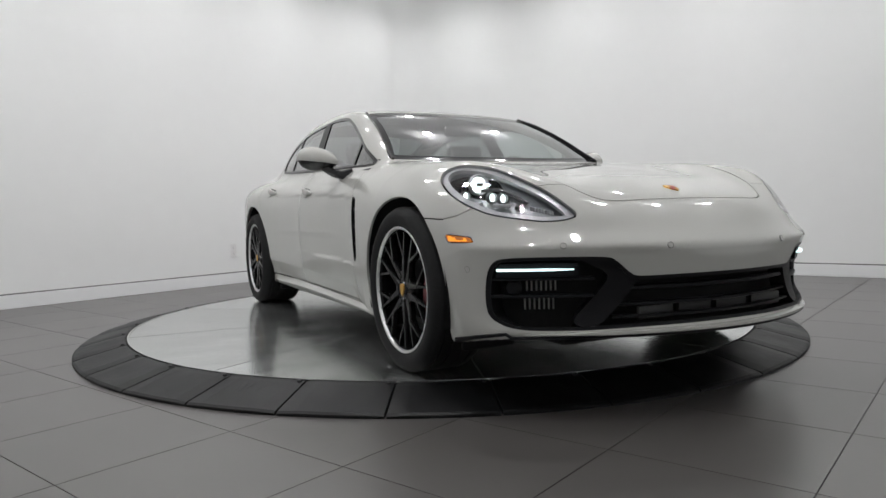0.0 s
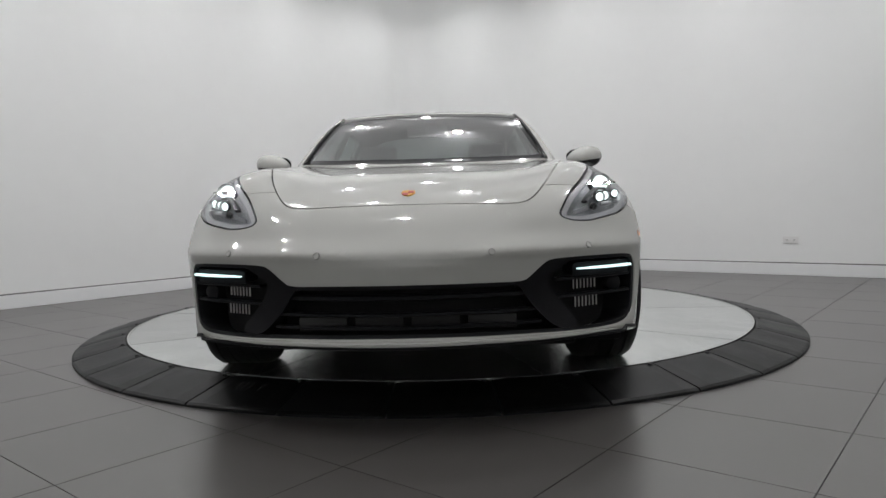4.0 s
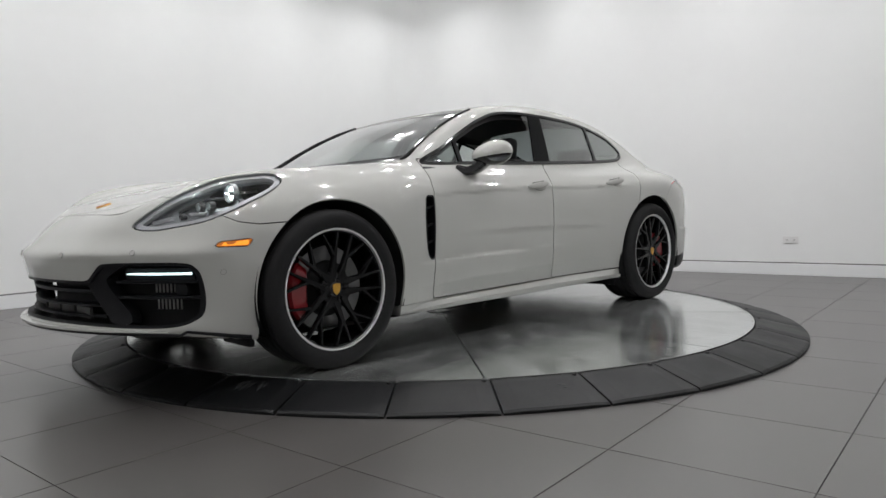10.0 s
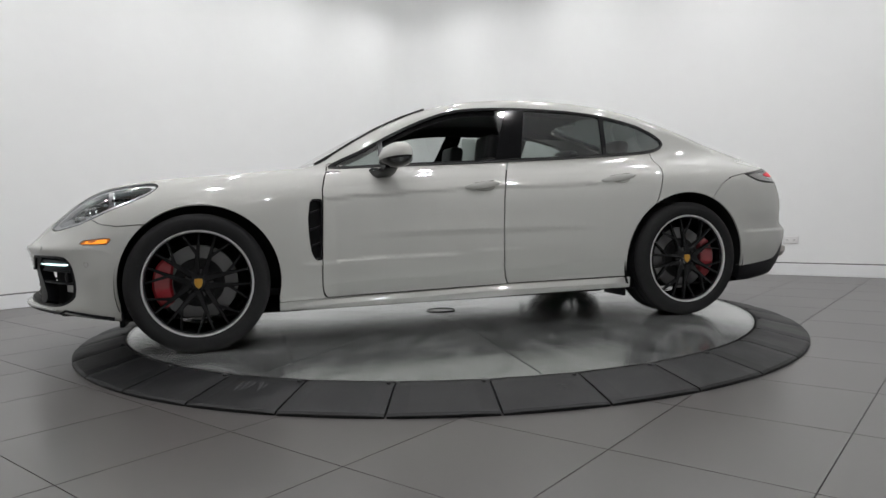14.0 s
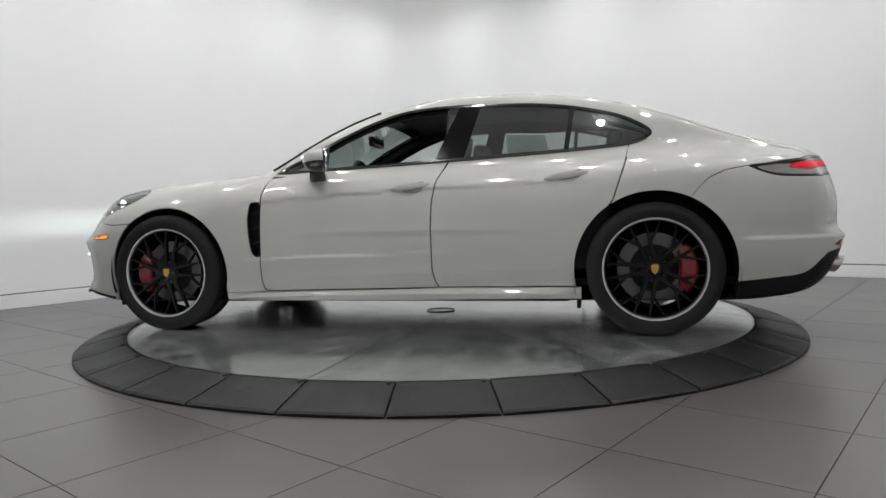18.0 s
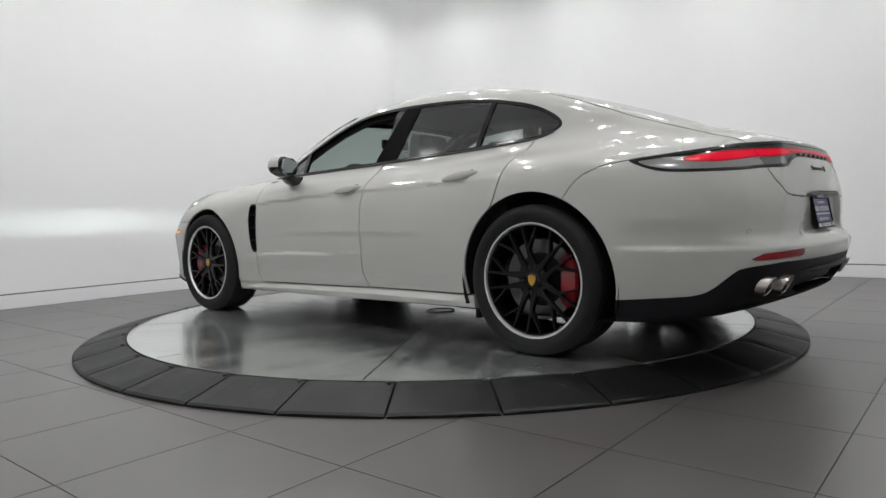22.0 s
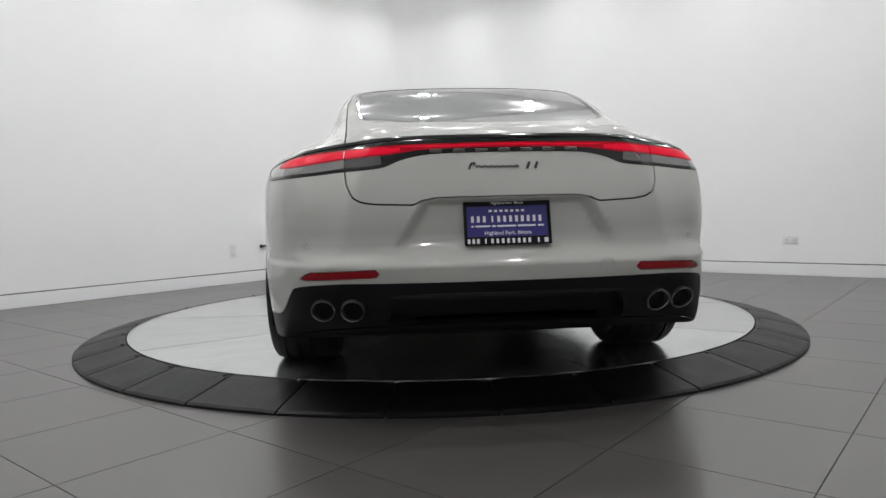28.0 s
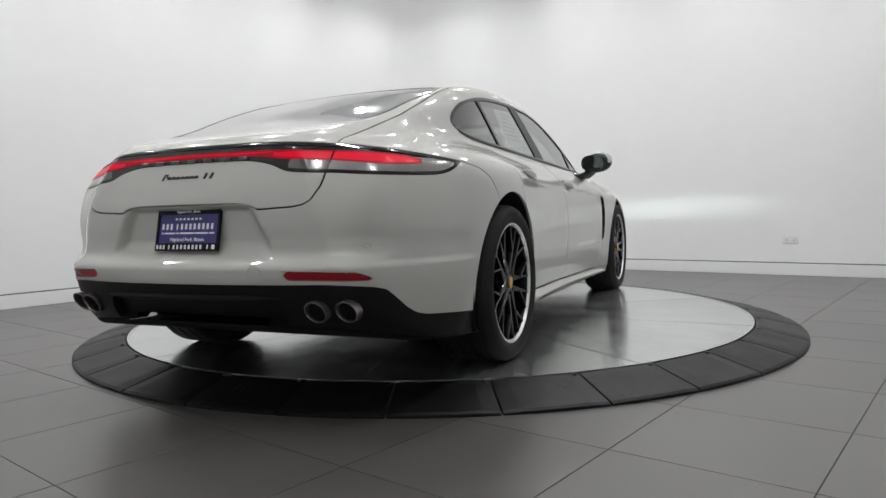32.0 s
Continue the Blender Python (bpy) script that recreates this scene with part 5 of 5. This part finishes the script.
lettering("Highland Park, Illinois", 0.0135, PLATE_INK, plate_thing, (0, 0.0066, 0.0695), "small white lettering")
lettering("Highland Park, Illinois", 0.0195, PLATE_INK, plate_thing, (0, 0.0016, -0.037), "white lettering")
print_bars(0.0425, 0.0075, [(-0.066 + 0.0195 * k, -0.055 + 0.0195 * k) for k in range(7)], 0.001)
print_bars(0.0135, 0.022, [(-0.130 + 0.021 * k, -0.120 + 0.021 * k) for k in range(3)] + [(-0.057, -0.051)] + [(-0.036 + 0.0212 * k, -0.026 + 0.0212 * k) for k in range(8)], 0.001)
print_bars(-0.012, 0.006, [(-0.13, -0.122), (-0.116, -0.062), (-0.056, -0.044), (-0.038, 0.030), (0.036, 0.100), (0.108, 0.13)], 0.001)
print_bars(-0.066, 0.0165, [(-0.146 + 0.0165 * k, -0.137 + 0.0165 * k) for k in range(3)] + [(-0.085, -0.079)] + [(-0.063 + 0.019 * k, -0.054 + 0.019 * k) for k in range(8)] + [(0.104, 0.110), (0.128, 0.142)], 0.006)
part("plate_light_slot", box((-0.05, -0.002, 0.082), (0.05, 0.010, 0.094), 0.002, 1), DARK, plate_thing, "dark plate lamp slot")

# exhaust tips
for s, side in SIDES:
    for x, y in ((-2.496, 0.556), (-2.460, 0.662)):
        m = facing((x, y * s, 0.355), (-1, 0.05 * s, -0.10))
        pipe = lathe([(0.0425, -0.16), (0.0425, -0.004), (0.0418, 0.0), (0.0395, 0.001), (0.0375, -0.002), (0.037, -0.02), (0.036, -0.16)], 40, "y", True)
        bore = lathe([(0.0, -0.03), (0.0365, -0.03), (0.0365, -0.035), (0.0, -0.035)], 32, "y")
        for v in list(pipe.verts) + list(bore.verts):
            v.co.y += 0.45 * v.co.z  # slanted ends, longer on top
        tip = placed("exhaust_tip", pipe, EXHAUST, car, m, "round brushed steel exhaust tip")
        placed("pipe_bore", bore, LINER, tip, m, "black pipe bore")
# diffuser: raised centre section with a step, and pockets for the pipes
line = [(skin_x(abs(y), 0.40, -2.7) + 0.004, y, 0.403) for y in np.linspace(-0.44, 0.44, 31)]
part("diffuser_step", bar(line, lambda t: 0.001 + 0.011 * min(1, 8 * t, 8 - 8 * t), lambda t: 0.002 + 0.010 * min(1, 6 * t, 6 - 6 * t)), SATIN, car, "satin black diffuser ledge", angle=60)

# bonnet crest, sensors, tow cover
p = Vector((2.136, 0, skin_z(2.136, 0)))
m = facing(p + normal_at(p) * 0.002, normal_at(p))
crest_part = placed("bonnet_crest", crest_bm(0.029, (0, 0, 0)), GOLD, car, m, "gold shield crest on the bonnet")
for a, b in ((-1, 1), (1, -1)):
    placed("crest_field", box((min(0, a) * 0.021, 0.0015, min(0, b) * 0.024 - 0.002), (max(0, a) * 0.021, 0.003, max(0, b) * 0.024 - 0.002)), CREST_RED, crest_part, m, "dark red crest quarter", smooth=False)
for s, side in SIDES:
    for x, y, z in ((1, 0.30, 0.558), (1, 0.657, 0.566), (1, 0.905, 0.481), (-1, 0.717, 0.582)):
        p = Vector((skin_x(y, z, 2.7 * x), y * s, z))
        ring_m = facing(p, normal_at(p))
        sensor = placed("parking_sensor", lathe([(0.0108, -0.004), (0.0108, 0.0006), (0.0121, 0.0006), (0.0121, -0.004)], 20, "y", True), RING, car, ring_m, "thin dark ring of a parking sensor")
        placed("sensor_face", lathe([(0.0, 0.0008), (0.0095, 0.0008), (0.0095, -0.004), (0.0, -0.004)], 20, "y"), PAINT, sensor, ring_m)
p = Vector((skin_x(0.345, 0.495, -2.7), -0.345, 0.495))
placed("tow_eye_cover", lathe([(0.026, -0.003), (0.026, 0.0003), (0.0272, 0.0003), (0.0272, -0.003)], 28, "y", True), SEAM_AND_SHADE, car, facing(p, normal_at(p)), "round tow eye cover joint")


# door mirrors
def mirror_head(lower):
    """A rounded housing, flat behind, parted into a painted cap and a black lower half."""
    bm = bmesh.new()
    bmesh.ops.create_uvsphere(bm, u_segments=40, v_segments=24, radius=1.0)
    for v in bm.verts:
        x, y, z = v.co
        sx = 0.085 if x > 0 else 0.052
        v.co = Vector((math.copysign(abs(x) ** (1.0 if x > 0 else 0.45), x) * sx, y * 0.116, z * (0.071 + 0.010 * y - (0.006 if z < 0 else 0)) + 0.012 * y))
    for at_point, way in (((0, 0, -0.016), (0, -0.12, 1)), ((-0.030, 0, 0), (1, 0, 0))):
        bmesh.ops.bisect_plane(bm, geom=bm.verts[:] + bm.edges[:] + bm.faces[:], plane_co=at_point, plane_no=Vector(way).normalized())
    drop = [f for f in bm.faces if (f.calc_center_median().z < -0.016 + 0.12 * f.calc_center_median().y or f.calc_center_median().x < -0.030) != lower]
    bmesh.ops.delete(bm, geom=drop, context="FACES")
    return bm


for s, side in SIDES:
    flip = Matrix.Diagonal((1, s, 1, 1))
    mirror = new("door_mirror")
    mirror.parent = car
    tagged(mirror, "painted door mirror on a black arm")
    at, toe = Matrix.Translation((0.418, 0.980 * s, 1.014)), pose(0, 0, 0, 0, 0, 24)
    placed("mirror_cap", mirror_head(False), PAINT, mirror, at @ flip @ toe, "chalk grey mirror cap", angle=60)
    placed("mirror_lower", mirror_head(True), GLOSS, mirror, at @ flip @ toe, "gloss black mirror underside", angle=60)
    bm = bmesh.new()
    ring_v = [bm.verts.new((-0.0532, 0.092 * math.copysign(abs(math.cos(a)) ** 0.7, math.cos(a)) - 0.006, 0.056 * math.copysign(abs(math.sin(a)) ** 0.8, math.sin(a)) + 0.002)) for a in np.linspace(0, 2 * math.pi, 36, endpoint=False)]
    back_v = [bm.verts.new(v.co + Vector((0.012, 0, 0))) for v in ring_v]
    bm.faces.new(ring_v)
    for i in range(36):
        bm.faces.new((ring_v[i], back_v[i], back_v[(i + 1) % 36], ring_v[(i + 1) % 36]))
    placed("mirror_glass", bm, MIRROR, mirror, at @ flip @ toe, "silvered mirror glass")
    arm = [(0.49, 0.795, 0.935), (0.47, 0.85, 0.922), (0.452, 0.90, 0.936), (0.437, 0.945, 0.968)]
    placed("mirror_arm", bar(arm, lambda t: 0.055 - 0.012 * t, lambda t: 0.026 - 0.004 * t), GLOSS, mirror, flip, "gloss black mirror arm")

# door handles
for s, side in SIDES:
    for x0, x1, z0, z1 in ((-0.006, -0.225, 0.838, 0.862), (-0.892, -1.128, 0.866, 0.898)):
        pts = []
        for t in np.linspace(0, 1, 13):
            x, z = x0 + (x1 - x0) * t, z0 + (z1 - z0) * t
            pts.append((x, (skin_y(x, z) + 0.016 * math.sin(math.pi * t) ** 0.5 - 0.004) * s, z))
        h = part("door_handle", bar(pts, lambda t: 0.008 + 0.004 * math.sin(math.pi * t), lambda t: 0.006 + 0.013 * math.sin(math.pi * t) ** 0.6), PAINT, car, "painted pull handle", angle=60)
        xm, zm = (x0 + x1) / 2 - 0.01, (z0 + z1) / 2 - 0.008
        p = Vector((xm, skin_y(xm, zm) * s, zm))
        # shallow disc on the skin, its darker grey painted as the recess's shade
        bm = lathe([(0.0, 0.0005), (0.035, 0.0012), (0.05, 0.0005), (0.052, -0.004), (0.0, -0.004)], 28, "y")
        bm.transform(Matrix.Diagonal((1.3, 1, 0.55, 1)))
        slit = [(x, (skin_y(x, z) + 0.001) * s, z) for x, z in ((x0 + (x1 - x0) * t, z0 + (z1 - z0) * t + 0.016) for t in (0.3, 0.5, 0.7, 0.85))]
        part("handle_slit", bar(slit, 0.003, 0.0035), LINER, h, "dark slit above the handle")
        placed("handle_recess", bm, SEAM_AND_SHADE, h, facing(p, normal_at(p)), "grey disc coloured as the shade of a handle recess")

# belt strip below the side windows
for s, side in SIDES:
    pts = [(x, (skin_y(x, z) + 0.002) * s, z) for x, z in rounded(DLO[:6], 5, closed=False)]
    part("belt_strip", bar(pts, 0.004, 0.005), TRIM_DARK, car, "dark satin belt strip")

# wing vent blades
for s, side in SIDES:
    for k in range(3):
        z = 0.53 + 0.09 * k
        part("vent_blade", bar([(0.895, (skin_y(0.895, z) - 0.016) * s, z), (0.835, (skin_y(0.835, z) - 0.020) * s, z + 0.02)], 0.012, 0.004), SATIN, car, "black vent blade")

# sticker on the windscreen, price sheet in a rear window
p = Vector((0.205, 0.50, skin_z(0.205, 0.50)))
placed("windscreen_sticker", box((-0.055, -0.008, -0.018), (0.055, -0.0068, 0.018)), PAPER, car, facing(p, normal_at(p)), "small white sticker on the glass", smooth=False)
pts = ((-0.84, 1.06), (-0.50, 1.06), (-0.50, 1.29), (-0.80, 1.275))
sheet = mesh_of("price_sheet", [(x, -(skin_y(x, z) - 0.012), z) for x, z in pts] + [(x, -(skin_y(x, z) - 0.013), z) for x, z in pts], [(0, 1, 2, 3), (7, 6, 5, 4), (0, 4, 5, 1), (1, 5, 6, 2), (2, 6, 7, 3), (3, 7, 4, 0)], PAPER)
sheet_ob = part("price_sheet", sheet, PAPER, car, "white price sheet inside the rear window")
for k in range(7):
    z = 1.10 + 0.025 * k
    x0, x1 = -0.80 + 0.01 * k, -0.54 - 0.03 * (k % 3)
    part("print_line", mesh_of("print_line", [(x0, -(skin_y(x0, z) - 0.0115), z), (x1, -(skin_y(x1, z) - 0.0115), z), (x1, -(skin_y(x1, z + 0.007) - 0.0115), z + 0.007), (x0, -(skin_y(x0, z + 0.007) - 0.0115), z + 0.007)], [(0, 1, 2, 3)], COOLER, False), COOLER, sheet_ob, "grey printed line")


# ---- cabin inside ----
def pad(lo, hi, m=None, soft=0.05):
    return box(lo, hi, soft, 4, m=m)


cockpit = new("interior")
cockpit.parent = car
tagged(cockpit, "black leather interior with four seats")
part("cabin_floor", box((-2.0, -0.78, 0.26), (1.15, 0.78, 0.30), 0.01), LINER, cockpit, "dark carpet")
part("dashboard", pad((0.38, -0.74, 0.62), (1.02, 0.74, 0.945), soft=0.07), LEATHER, cockpit, "black dashboard")
part("dash_hood", pad((0.42, 0.20, 0.90), (0.75, 0.56, 0.985), soft=0.035), LEATHER, cockpit, "black instrument hood")
part("centre_console", pad((-1.2, -0.13, 0.3), (0.5, 0.13, 0.66), soft=0.04), LEATHER, cockpit, "black centre console")
part("parcel_shelf", pad((-2.1, -0.58, 0.88), (-1.36, 0.58, 0.93), soft=0.02), LEATHER, cockpit, "black rear shelf")
for s, side in SIDES:
    part("door_card", pad((-1.25, min(0.74 * s, 0.82 * s), 0.35), (0.8, max(0.74 * s, 0.82 * s), 0.945), soft=0.03), LEATHER, cockpit, "black door card")
    for x, row in ((-0.16, "front"), (-1.12, "rear")):
        seat = new("seat")
        seat.parent = cockpit
        yc = 0.40 * s if row == "front" else 0.37 * s
        part("cushion", pad((x - 0.02, yc - 0.25, 0.36), (x + 0.52, yc + 0.25, 0.54)), LEATHER, seat, "black leather cushion")
        top = 1.05 if row == "front" else 1.02
        part("backrest", pad((-0.07, -0.245, 0.0), (0.07, 0.245, top - 0.50), pose(x, yc, 0.50, 0, -16, 0)), LEATHER, seat, "black leather backrest")
        part("headrest", pad((-0.05, -0.135, 0.0), (0.05, 0.135, 0.17), pose(x - (top - 0.48) * 0.287, yc, top - 0.03, 0, -8, 0), 0.04), LEATHER, seat, "black leather headrest")
bm = bmesh.new()
n_ring, n_tube = 40, 10
rings = [[bm.verts.new(((0.183 + 0.015 * math.cos(b)) * math.cos(a), 0.015 * math.sin(b), (0.183 + 0.015 * math.cos(b)) * math.sin(a))) for b in np.linspace(0, 2 * math.pi, n_tube, endpoint=False)] for a in np.linspace(0, 2 * math.pi, n_ring, endpoint=False)]
for i in range(n_ring):
    for j in range(n_tube):
        bm.faces.new((rings[i][j], rings[(i + 1) % n_ring][j], rings[(i + 1) % n_ring][(j + 1) % n_tube], rings[i][(j + 1) % n_tube]))
STEER = facing((0.30, 0.39, 0.875), (-0.92, 0, 0.38))
wheel_part = placed("steering_wheel", bm, LEATHER, cockpit, STEER, "black leather steering wheel")
placed("wheel_boss", pad((-0.06, -0.03, -0.06), (0.06, 0.012, 0.06), soft=0.025), LEATHER, wheel_part, STEER)
for a in (0, 180, 270):
    placed("wheel_spoke", box((0.05, -0.012, -0.018), (0.175, 0.004, 0.018), 0.006), SATIN, wheel_part, STEER @ pose(0, 0, 0, 0, a, 0))
part("rear_view_mirror", pad((0.345, -0.13, 1.175), (0.385, 0.13, 1.245), soft=0.018), GLOSS, cockpit, "black rear-view mirror")
part("mirror_stem", bar([(0.36, 0, 1.225), (0.375, 0, 1.25)], 0.018, 0.018), GLOSS, cockpit)
for s, side in SIDES:
    pts = np.array([(x, y * s, z) for x, y, z in ((0.86, 0.70, 0.965), (0.72, 0.69, 1.03), (0.58, 0.672, 1.10), (0.42, 0.645, 1.18), (0.26, 0.612, 1.25), (0.08, 0.575, 1.315), (-0.1, 0.56, 1.35))])
    pts = settle(pts, 12)
    pts = pts - skin_normal(pts) * 0.042
    part("pillar_trim", bar(pts, 0.034, 0.026, up=(0.5, 0, 0.8)), LEATHER, cockpit, "dark windscreen pillar trim")
lining = body_shell(0.045)
lining, _ = split(lining, lambda q: np.where(q.v[:, 0] > -0.3, 1.0, 1.30) - q.v[:, 2])
_, lining = split(lining, screen)
_, lining = split(lining, rear_screen)
for s, side in SIDES:
    _, lining = split(lining, grown(outline(DLO, (X, Z), on_side(s)), -0.032))
panel_part("headliner", lining, LEATHER, cockpit, "dark headliner", 0, 0.035)
# ---- floor tiles, one by one ----
TILE_W, A0, B0 = 0.592, -1.755, 0.925


def tile_mesh(w, d):
    e = 0.0004
    v = [(0, 0, -0.003), (w, 0, -0.003), (w, d, -0.003), (0, d, -0.003), (e, e, 0), (w - e, e, 0), (w - e, d - e, 0), (e, d - e, 0)]
    return mesh_of("floor_tile", v, [(4, 5, 6, 7), (0, 1, 5, 4), (1, 2, 6, 5), (2, 3, 7, 6), (3, 0, 4, 7)], TILE)


whole = tile_mesh(TILE_W - 0.003, TILE_W - 0.003)


def cuts(lo, hi, start):
    k = math.floor((lo - start) / TILE_W)
    edges = []
    while start + k * TILE_W < hi:
        edges.append((max(lo, start + k * TILE_W), min(hi, start + (k + 1) * TILE_W)))
        k += 1
    return edges


for a0, a1 in cuts(-4.438, A_WALL - 0.012, A0):
    for b0, b1 in cuts(-4.288, B_WALL - 0.012, -B0):
        full = a1 - a0 > TILE_W - 0.001 and b1 - b0 > TILE_W - 0.001
        if a1 - a0 < 0.02 or b1 - b0 < 0.02:
            continue
        t = part("tile", whole if full else tile_mesh(a1 - a0 - 0.003, b1 - b0 - 0.003), TILE, floor)
        t.location = (a0 + 0.0015, b0 + 0.0015, 0)


def motions():
    """The plate turns, and the car on it goes round with it."""
    steps = [k * 1.0 for k in range(33)]
    walk(plate, [(t, pose(0, 0, 0, 0, 0, turn_angle(t))) for t in steps])
    walk(car, [(t, pose(0, 0, DISC_Z, 0, 0, turn_angle(t)) @ pose(OFF_X, OFF_Y, 0)) for t in steps])


motions()
